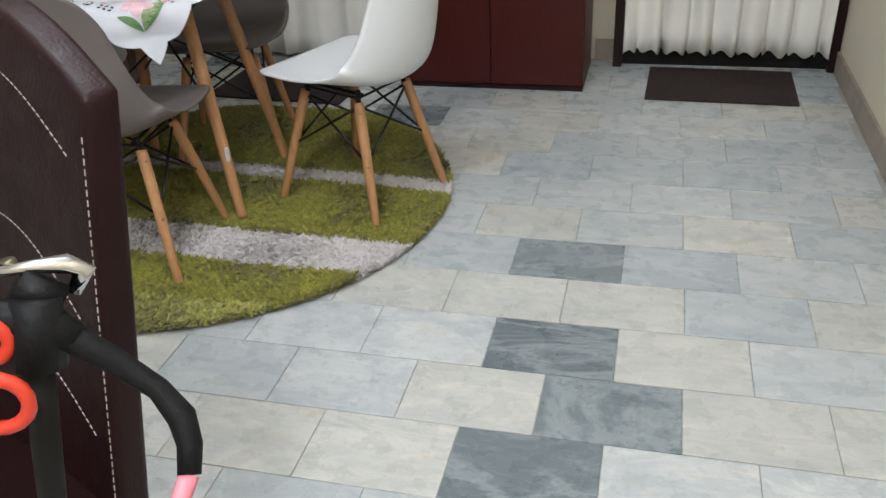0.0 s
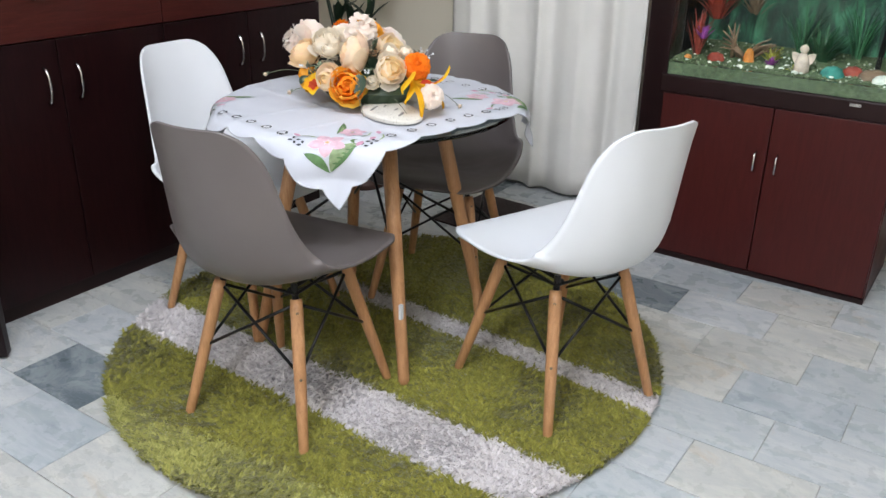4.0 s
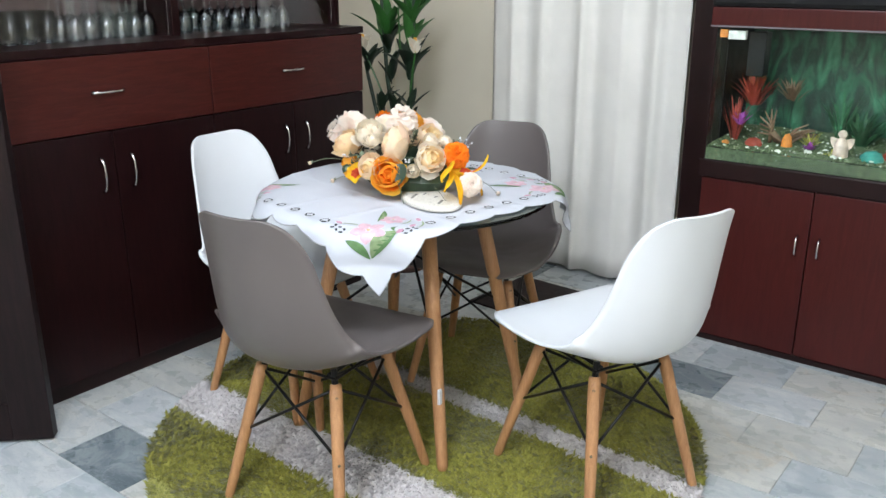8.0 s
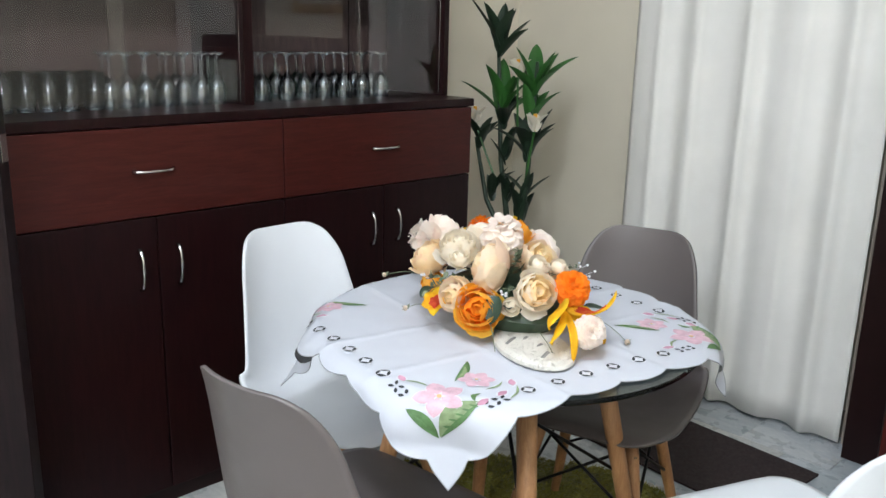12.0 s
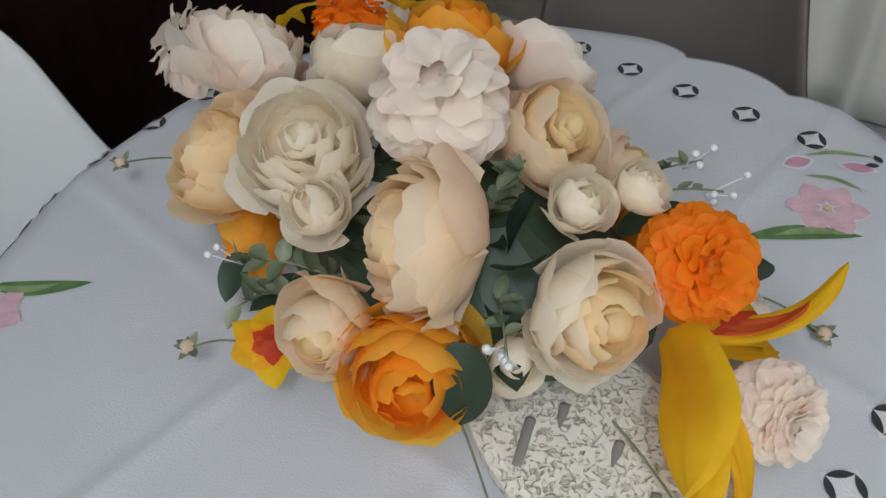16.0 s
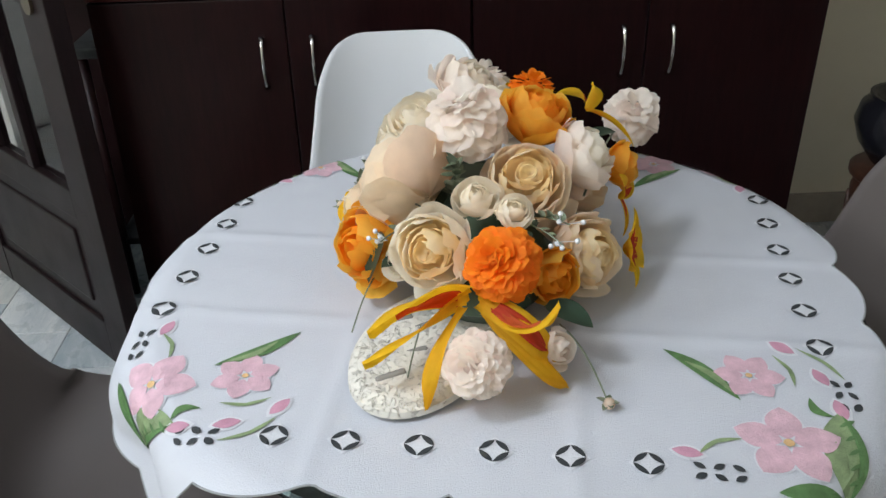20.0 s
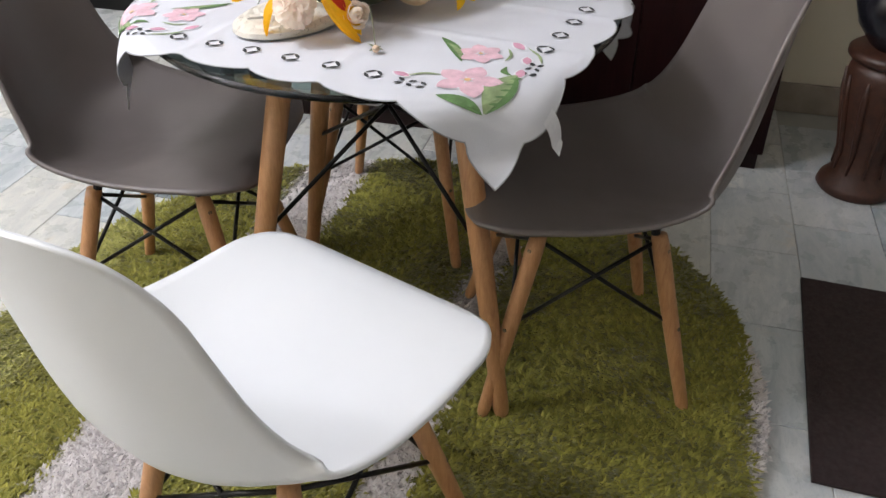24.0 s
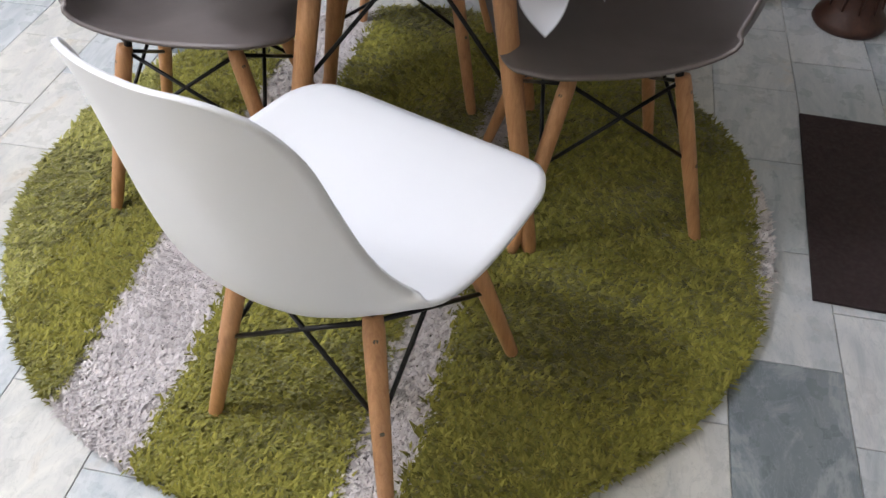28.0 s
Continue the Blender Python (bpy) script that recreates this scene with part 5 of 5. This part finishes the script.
for x, y, r, h, mt in ((0.145, 0.10, 0.032, 0.026, "coral_red"), (0.60, 0.12, 0.035, 0.03, "coral_red"), (0.545, 0.075, 0.038, 0.03, "teal"), (0.05, 0.08, 0.014, 0.012, "coral_orange"), (0.255, 0.12, 0.02, 0.05, "coral_orange"), (0.67, 0.10, 0.05, 0.03, "driftwood"), (0.70, 0.06, 0.03, 0.022, "stone_white")):
    bb = bmesh.new()
    bmesh.ops.create_icosphere(bb, subdivisions=3, radius=1.0)
    for vv in bb.verts:
        vv.co *= 1 + 0.15 * noise.noise(vv.co * 3)
    bmesh.ops.transform(bb, matrix=Matrix.Translation((x, y, 0.052)) @ Matrix.Diagonal((r, r * 0.8, h, 1)), verts=bb.verts)
    part("ornament_rock", bb, mt, tank, smooth=True)
for k in range(26):
    bb = bmesh.new()
    r = rnd.uniform(0.005, 0.010)
    bmesh.ops.create_icosphere(bb, subdivisions=2, radius=r, matrix=Matrix.Translation((rnd.uniform(0.03, AW - 0.03), rnd.uniform(0.03, 0.16), 0.052)) @ Matrix.Diagonal((1.3, 1, 0.7, 1)))
    part("pebble", bb, "stone_white", tank, smooth=True)
bb = bmesh.new()
fx, fy = 0.445, 0.075
lathe(bb, [(0.026, 0.0), (0.024, 0.03), (0.016, 0.055), (0.008, 0.066)], 14, Matrix.Translation((fx, fy, 0.05)), closed=True)
bmesh.ops.create_icosphere(bb, subdivisions=2, radius=0.015, matrix=Matrix.Translation((fx, fy, 0.127)))
for s in (-1, 1):
    blade(bb, (fx, fy + 0.01, 0.075), (s * 0.7, 0.1, 0.7), (0, -1, 0), 0.055, 0.034, 0.3, 4, 6, 0.2)
part("ornament_figure", bb, "figure_pale", tank, smooth=True)
part("feeder_box", box(0.045, 0.105, 0.010, 0.03, 0.425, 0.455, 0.002), "stone_white", tank, "small white box clipped inside")
part("feeder_clip", box(0.015, 0.043, 0.010, 0.03, 0.43, 0.458, 0.003), "coral_orange", tank)
part("filter_body", box(0.105, 0.165, 0.05, 0.11, 0.30, 0.45, 0.004), "black", tank)
part("filter_pipe", tube([(0.66, 0.2, 0.06), (0.68, 0.2, 0.44)], 0.009, 8), "black", tank)
al = lamp("aquarium_lamp", look((AX0 + AW / 2, AY + 0.2, 0.70 + TH - 0.01), (AX0 + AW / 2, AY + 0.21, 0)), 0.6, 0.12, 0.38, (0.9, 1.0, 0.93))
part("badge", box(AW - 0.17, AW - 0.135, -0.0105, -0.0085, -0.022, -0.012), "chrome", tank, "small bright badge")

# ---- picture above the aquarium ----
M["gilt"] = plain_mat("gilt_frame", (0.42, 0.27, 0.11), 0.4, 0.25, 20, 0.3, 120, metal=0.6)
pic = thing("picture_frame", "gilt-framed picture hanging above the aquarium", "picture", (0.56, 1.658, 1.70))
W2, H2 = 0.34, 0.27
for nm, b in (("frame_side", (-W2, -W2 + 0.05, -0.03, -0.002, -H2, H2)), ("frame_side", (W2 - 0.05, W2, -0.03, -0.002, -H2, H2)), ("frame_side", (-W2 + 0.05, W2 - 0.05, -0.03, -0.002, -H2, -H2 + 0.05)), ("frame_side", (-W2 + 0.05, W2 - 0.05, -0.03, -0.002, H2 - 0.05, H2))):
    part(nm, box(*b, 0.006), "gilt", pic)
part("picture_sheet", box(-W2 + 0.05, W2 - 0.05, -0.012, -0.004, -H2 + 0.05, H2 - 0.05), plain_mat("picture_paper", (0.62, 0.62, 0.52), 0.5, 0.35, 12), pic, "pale picture with a green motif")

# ---- tall plant ----
PX, PY = -1.045, 1.135
M["vase"] = plain_mat("black_vase", (0.012, 0.012, 0.016), 0.22, 0.3, 10)
M["carved"] = wood_mat("carved_wood", (0.035, 0.013, 0.008), (0.075, 0.028, 0.016), (4, 4, 4), 0.45, 0.5)
stool = thing("plant_stand", "tall carved brown wooden plant stand in the corner", "plant stand", (PX, PY, 0))
part("stand_body", lathe(bmesh.new(), [(0.095, 0.0), (0.105, 0.012), (0.10, 0.03), (0.075, 0.06), (0.068, 0.12), (0.082, 0.20), (0.098, 0.29), (0.104, 0.35), (0.096, 0.385), (0.02, 0.385)], 32), "carved", stool, smooth=True)
part("stand_top", lathe(bmesh.new(), [(0.02, 0.386), (0.108, 0.386), (0.116, 0.394), (0.116, 0.408), (0.106, 0.416), (0.02, 0.416)], 32), "carved", stool, smooth=True)
for k in range(10):
    a = k * math.tau / 10
    part("carved_rib", tube([(r * math.cos(a), r * math.sin(a), z) for r, z in ((0.076, 0.065), (0.070, 0.12), (0.084, 0.20), (0.100, 0.29), (0.105, 0.345))], [0.003, 0.007, 0.009, 0.009, 0.004], 7), "carved", stool, smooth=True)
vase = part("floor_vase", lathe(bmesh.new(), [(0.060, 0.0), (0.075, 0.012), (0.112, 0.06), (0.130, 0.11), (0.122, 0.15), (0.104, 0.168), (0.108, 0.178), (0.096, 0.178), (0.088, 0.16), (0.01, 0.15)], 32), "vase", None, smooth=True)
vase.matrix_world = Matrix.Translation((PX, PY, 0.4165))
tagged(vase, "squat black glazed vase on the carved plant stand", "vase")
plant = thing("artificial_plant", "tall artificial plant with dark leaves and white lilies in the vase", "plant", (PX, PY, 0.56))


def cane(x, y, top, seed, rosettes):
    rnd = random.Random(seed)
    pts = [Vector((x * 0.2, y * 0.2, 0.0)), Vector((x * 0.7, y * 0.7, top * 0.4)), Vector((x, y, top))]
    part("stem", tube([pts[0], pts[0].lerp(pts[1], 0.5), pts[1], pts[1].lerp(pts[2], 0.5), pts[2]], [0.012, 0.011, 0.009, 0.008, 0.006], 8), "leaf_plant_dark", plant, smooth=True)
    for z, count, ln, mt in rosettes:
        t = z / top
        p = pts[0].lerp(pts[2], t)
        for k in range(count):
            a = k * math.tau / count * 1.6 + rnd.uniform(-0.4, 0.4)
            el = rnd.uniform(1.1, 3.6)
            bm = bmesh.new()
            blade(bm, p + Vector((0, 0, rnd.uniform(-0.03, 0.03))), (math.cos(a), math.sin(a), el), (-math.cos(a), -math.sin(a), 0.6), 1.15 * ln * rnd.uniform(0.75, 1.1), ln * 0.33, -rnd.uniform(0.1, 0.8), 4, 9, 0.35)
            part("leaf", bm, mt, plant, smooth=True)


cane(-0.13, 0.0, 0.80, 1, ((0.72, 8, 0.18, "leaf_plant_dark"), (0.50, 8, 0.18, "leaf_plant"), (0.44, 4, 0.14, "leaf_plant_dark"), (0.33, 5, 0.13, "leaf_plant_dark"), (0.18, 4, 0.12, "leaf_plant_dark")))
cane(0.11, -0.05, 0.70, 2, ((0.58, 8, 0.18, "leaf_plant"), (0.47, 4, 0.15, "leaf_plant"), (0.36, 8, 0.17, "leaf_plant_dark"), (0.20, 3, 0.13, "leaf_plant_dark"), (0.10, 4, 0.14, "leaf_plant_dark")))
cane(-0.20, -0.03, 0.40, 3, ((0.36, 6, 0.13, "leaf_plant_dark"), (0.18, 4, 0.12, "leaf_plant_dark")))
for x, y, z in ((0.02, -0.05, 0.685), (0.13, -0.07, 0.50), (-0.19, -0.05, 0.50)):
    bm = bmesh.new()
    for k in range(3):
        a = k * 2.1 + 0.5
        blade(bm, (x, y, z - 0.045), (0.35 * math.cos(a), 0.35 * math.sin(a), 1), (-math.cos(a), -math.sin(a), 0.2), 0.085, 0.055, -0.6, 4, 7, 0.5)
    fl = part("lily_flower", bm, "petal_white", plant, "white lily flower", smooth=True)
    part("lily_heart", tube([(x, y, z - 0.04), (x, y, z + 0.02)], [0.005, 0.007], 8), "petal_yellow", fl, "yellow lily heart")
    part("lily_stem", tube([(x, y, z - 0.04), (x * 0.5, y * 0.5, z - 0.25)], 0.004, 6), "leaf_plant", plant)

# ---- open door beside the dresser ----
LX, LY, HXD, HYD = -0.885, -0.715, -1.466, -1.285
door = thing("door_1", "open dark wooden door with small glass panes and brass handle", "door", Matrix.Translation((LX, LY, 0.008)) @ Matrix.Rotation(math.atan2(HYD - LY, HXD - LX), 4, "Z"))
tagged(door, kind="structure")
DW, DH = 0.81, 2.05
# grey tint in the glass stands for the dark room seen through it
M["dim_glass"] = glass_mat("dimmed_door_glass", (0.66, 0.65, 0.63), 0.0, 1.2)
part("stile", box(0.0, 0.115, -0.02, 0.02, 0, DH, 0.003), "door", door)
part("stile", box(DW - 0.115, DW, -0.02, 0.02, 0, DH, 0.003), "door", door)
for a, b in ((0.0, 0.12), (0.40, 0.475), (0.885, 0.935), (1.37, 1.415), (1.90, DH)):
    part("rail", box(0.115, DW - 0.115, -0.019, 0.019, a, b, 0.003), "door", door)
part("panel", box(0.115, DW - 0.115, -0.010, 0.010, 0.12, 0.40), "door", door)
part("raised_field", box(0.16, DW - 0.16, -0.016, 0.016, 0.16, 0.36, 0.006), "door", door)
for a, b in ((0.475, 0.885), (0.935, 1.37), (1.415, 1.90)):
    part("glass_pane", box(0.116, DW - 0.116, -0.002, 0.002, a + 0.001, b - 0.001), "dim_glass", door, "glass pane with a grey tint that dims the room behind").visible_shadow = False
    for k in (1, 2):
        x = 0.115 + (DW - 0.23) * k / 3
        part("glazing_bar", box(x - 0.016, x + 0.016, -0.017, 0.017, a, b, 0.003), "door", door)
for s in (-1, 1):
    bm = bmesh.new()
    rim = [(0.068 + 0.019 * math.cos(q), (1.13 if q < math.pi else 0.89) + 0.019 * math.sin(q)) for q in [k * math.pi / 8 + (0.0 if k < 9 else -math.pi / 8 + 1e-6) for k in range(18)]]
    lo, hi = [bm.verts.new((x, s * 0.0195, z)) for x, z in rim], [bm.verts.new((x, s * 0.0265, z)) for x, z in rim]
    bm.faces.new(hi)
    for k in range(18):
        bm.faces.new((lo[k], lo[(k + 1) % 18], hi[(k + 1) % 18], hi[k]))
    bmesh.ops.recalc_face_normals(bm, faces=bm.faces)
    hd = part("door_handle", bm, "brass", door, "worn brass lever handle on a long plate")
    part("lever", tube([(0.065, s * 0.026, 1.06), (0.065, s * 0.06, 1.06), (0.085, s * 0.066, 1.058), (0.19, s * 0.066, 1.055)], [0.009, 0.009, 0.010, 0.008], 10), "chrome", hd, smooth=True)
    part("keyhole", tube([(0.065, s * 0.026, 0.935), (0.065, s * 0.031, 0.935)], 0.011, 12), "chrome", hd)
part("strike", box(-0.004, 0.0, -0.012, 0.012, 1.06, 1.12), "chrome", door)

# ---- dark table added behind the open door, for the darkness in its panes ----
M["dull_cloth"] = plain_mat("dull_dark_cloth", (0.016, 0.020, 0.022), 0.8, 0.3, 8, 0.3, 200)
ht = thing("side_table", "small dark table added behind the open door to darken its panes", "table", (-1.38, -0.80, 0))
part("tabletop", box(-0.11, 0.11, -0.065, 0.065, 0.68, 0.71, 0.006), "dull_cloth", ht)
for x in (-0.09, 0.09):
    for y in (-0.045, 0.045):
        part("leg", tube([(x, y, 0.0), (x, y, 0.68)], [0.012, 0.016], 10), "dark", ht, smooth=True)
part("lower_shelf", box(-0.10, 0.10, -0.055, 0.055, 0.16, 0.18, 0.004), "dull_cloth", ht)
part("back_panel", box(-0.10, 0.10, 0.047, 0.06, 0.18, 0.68), "dull_cloth", ht)

M["stitch"] = plain_mat("stitch_thread", (0.42, 0.36, 0.34), 0.8)
# ---- leather chair and scooter near the start ----
lc = thing("leather_chair", "oxblood leather dining chair with pale stitching", "chair", Matrix.Translation((0.876, -1.615, 0)) @ Matrix.Rotation(math.atan2(0.13, -0.35), 4, "Z"))
LW = 0.44


def back_pt(u, v, y):
    """Across and up the chair's back; the top rises to the middle."""
    top = 0.985 + 0.085 * math.sin(math.pi * u)
    z = 0.40 + (top - 0.40) * v
    return Vector((u * LW, y + 0.115 * (1 - v) - 0.02 * math.sin(math.pi * u), z))


bm = bmesh.new()
sides = [[[bm.verts.new(back_pt(i / 16, j / 20, y)) for j in range(21)] for i in range(17)] for y in (-0.0225, 0.0225)]
for k, g in enumerate(sides):
    for i in range(16):
        for j in range(20):
            f = (g[i][j], g[i + 1][j], g[i + 1][j + 1], g[i][j + 1])
            bm.faces.new(f if k == 0 else f[::-1])
edge = [(i, 0) for i in range(16)] + [(16, j) for j in range(20)] + [(i, 20) for i in range(16, 0, -1)] + [(0, j) for j in range(20, 0, -1)]
for (i, j), (p, q) in zip(edge, edge[1:] + edge[:1]):
    bm.faces.new((sides[0][p][q], sides[0][i][j], sides[1][i][j], sides[1][p][q]))
bm.normal_update()
sharp = [e for e in bm.edges if e.calc_face_angle(0) > 1.0]
bmesh.ops.bevel(bm, geom=sharp, offset=0.010, segments=3, affect="EDGES", profile=0.6)
part("backrest", bm, "leather", lc, smooth=True)
for nm, f in (("stitching", lambda t: back_pt(0.10 + 0.80 * t, 0.85 + 0.05 * math.sin(math.pi * t), 0.0)), ("stitching", lambda t: back_pt(0.10 + 0.8 * t, 0.52 + 0.10 * math.sin(math.pi * t), 0.0)),
              ("stitching", lambda t: back_pt(0.10 + 0.8 * t, 0.28 + 0.10 * math.sin(math.pi * t), 0.0)), ("stitching", lambda t: back_pt(0.025, 0.05 + 0.88 * t, 0.0))):
    bm = bmesh.new()
    n_st = 46
    for k in range(n_st):
        for s in (0.0232, -0.0232):
            a, b = f(k / n_st), f((k + 0.62) / n_st)
            sweep(bm, [a + Vector((0, s, 0)), b + Vector((0, s, 0))], 0.0008, 4)
    part(nm, bm, "stitch", lc, "pale saddle stitching")
part("seat", box(0.0, LW, 0.08, 0.52, 0.39, 0.47, 0.02), "leather", lc, smooth=False)
for x, y in ((0.03, 0.12), (LW - 0.03, 0.12), (0.03, 0.48), (LW - 0.03, 0.48)):
    part("leg", tube([(x, y, 0.0), (x, y, 0.39)], [0.015, 0.021], 8), "dark", lc)

M["rubber"] = plain_mat("black_rubber", (0.005, 0.005, 0.006), 0.6, 0.2, 30, 0.3, 200, spec=0.2)
M["red_plastic"] = plain_mat("red_plastic", (0.62, 0.045, 0.02), 0.4, 0.1)
M["pink_plastic"] = plain_mat("pink_plastic", (0.75, 0.22, 0.28), 0.5, 0.1)
sc = thing("scooter", "black child's scooter with red loops and a curled cable", "scooter", (-0.004, -0.066, 0))
SXP, SYP = 0.92, -1.80
part("deck", box(SXP - 0.30, SXP + 0.02, SYP - 0.055, SYP + 0.055, 0.055, 0.075, 0.006), "black", sc)
for x in (-0.26, 0.045):
    w = part("wheel", lathe(bmesh.new(), [(0.015, -0.012), (0.045, -0.012), (0.05, 0), (0.045, 0.012), (0.015, 0.012)], 20, Matrix.Translation((SXP + x, SYP, 0.05)) @ pose(0, 0, 0, 90, 0, 0), closed=True), "rubber", sc, smooth=True)
part("post", tube([(SXP + 0.03, SYP, 0.07), (0.945, -1.850, 0.70), (0.972, -1.830, 0.885)], [0.016, 0.012, 0.013], 12), "black", sc, smooth=True)
part("head", tube([(0.970, -1.832, 0.86), (0.974, -1.818, 0.915)], [0.022, 0.020], 12), "rubber", sc, smooth=True)
part("handlebar", tube([(0.90, -1.86, 0.915), (0.945, -1.835, 0.905), (0.979, -1.819, 0.893), (0.998, -1.815, 0.878)], [0.014, 0.016, 0.017, 0.013], 10), "rubber", sc, smooth=True)
lever = part("brake_lever", tube([(0.940, -1.818, 0.936), (0.965, -1.80, 0.934), (0.984, -1.786, 0.930), (0.994, -1.780, 0.922), (0.986, -1.790, 0.905)], [0.005, 0.006, 0.009, 0.010, 0.006], 8), "chrome", sc, "dull metal lever", smooth=True)
part("lever_clamp", tube([(0.955, -1.812, 0.925), (0.978, -1.800, 0.900)], [0.014, 0.017], 10), "rubber", lever, smooth=True)
part("lever_bolt", tube([(0.948, -1.806, 0.930), (0.948, -1.806, 0.942)], 0.006, 8), "brass", lever, smooth=True)
for (cx, cy, cz), r in (((0.945, -1.850, 0.893), 0.018), ((0.958, -1.872, 0.850), 0.024)):
    part("red_loop", tube([(cx + r * 0.85 * math.cos(a), cy + r * 0.4 * math.cos(a), cz + r * math.sin(a)) for a in [k * math.tau / 16 - 1.9 for k in range(17)]], 0.0062, 8), "red_plastic", sc, "bright red loop", smooth=True)
part("cable", tube([(0.985, -1.818, 0.885), (0.998, -1.816, 0.876), (1.025, -1.810, 0.853), (1.056, -1.808, 0.828), (1.076, -1.814, 0.806), (1.086, -1.826, 0.788), (1.091, -1.843, 0.771)], [0.013, 0.0125, 0.011, 0.010, 0.0125, 0.011, 0.010], 10), "rubber", sc, "curled black cable", smooth=True)
part("cable_end", tube([(1.091, -1.843, 0.771), (1.089, -1.860, 0.758), (1.084, -1.875, 0.742)], [0.0085, 0.008, 0.007], 10), "pink_plastic", sc, "pink cable end", smooth=True)

# ---- low cupboard in the side room ----
cup = thing("low_cupboard", "low dark wooden cupboard in the side room", "cupboard", (-1.83, -0.98, 0))
part("body", box(-0.22, 0.22, -0.16, 0.2, 0.05, 0.86, 0.006), "dark", cup)
part("top_board", box(-0.235, 0.235, -0.175, 0.205, 0.86, 0.885, 0.004), "dark", cup)
for a in (-0.21, 0.002):
    d = part("cupboard_door", box(a, a + 0.208, -0.176, -0.16, 0.07, 0.84, 0.003), "door", cup)
    part("knob", tube([(a + 0.10, -0.176, 0.5), (a + 0.10, -0.196, 0.5)], 0.009, 8), "brass", d)
part("plinth", box(-0.21, 0.21, -0.15, 0.19, 0.0, 0.05), "dark", cup)

# ---- floor tiles, one by one ----
ROW, LEN, GAP = 0.2145, 0.3125, 0.0022
TONES = {"w": "marble_white", "c": "marble_cream", "g": "marble_pale", "G": "marble_grey", "d": "marble_dark"}
LAID = {  # the stones of each row, from west to east; a dot is left to chance
    -4: ".G.........", -3: "..c..ccdww.", -2: "wGccgwcdcc.", -1: ".dc.wwwdcw.", 0: ".....cccgc.", 1: "......gdGw.",
    2: "......cgcg.", 3: "......gwww.", 4: "......GgG..", 5: ".....ccgg.g", 6: "..gwdwc.w..", 7: ".g..w.c...."}


def laid_at(j, i):
    row = LAID.get(j, "")
    return TONES.get(row[i + 7]) if 0 <= i + 7 < len(row) else None


tile_bm = bmesh.new()
add_box(tile_bm, -LEN / 2 + GAP / 2, LEN / 2 - GAP / 2, -ROW / 2 + GAP / 2, ROW / 2 - GAP / 2, -0.012, 0.0, 0.0012)
tile_src = mesh_of(tile_bm, "tile")
TILES = {}
for key in TONES.values():
    TILES[key] = tile_src.copy()
    TILES[key].materials.append(M[key])
rnd = random.Random(33)
for j in range(-8, 11):
    y = -0.548 + ROW * (j + 0.5)
    x_first = 1.080 if j % 2 == 1 else 1.242
    x_first += rnd.uniform(-0.004, 0.004)
    if j == 6:
        x_first = 0.295 + 3 * LEN
    for i in range(-11, 4):
        x = x_first + LEN * (i + 0.5)
        if not (-2.05 < x < 2.3) or (x < -1.45 and y > -0.85):
            rnd.random()
            continue
        t = rnd.random()
        key = laid_at(j, i) or ("marble_white" if t < 0.40 else "marble_cream" if t < 0.68 else "marble_pale" if t < 0.88 else "marble_grey" if t < 0.97 else "marble_dark")
        ob = part("tile", TILES[key], None, ground)
        ob.location = (x, y, rnd.uniform(-0.0004, 0.0004))

# rows past the walked part of the floor, joined
far_bm = bmesh.new()
for j in range(-15, -8):
    y = -0.548 + ROW * (j + 0.5)
    for i in range(-11, 4):
        x = (1.080 if j % 2 == 1 else 1.242) + LEN * (i + 0.5)
        if -2.05 < x < 2.3 and y > WALL_S + 0.1:
            add_box(far_bm, x - LEN / 2 + GAP / 2, x + LEN / 2 - GAP / 2, y - ROW / 2 + GAP / 2, y + ROW / 2 - GAP / 2, -0.0032, 0.0)
part("far_tiles", far_bm, "marble_white", ground, kind="stuff")
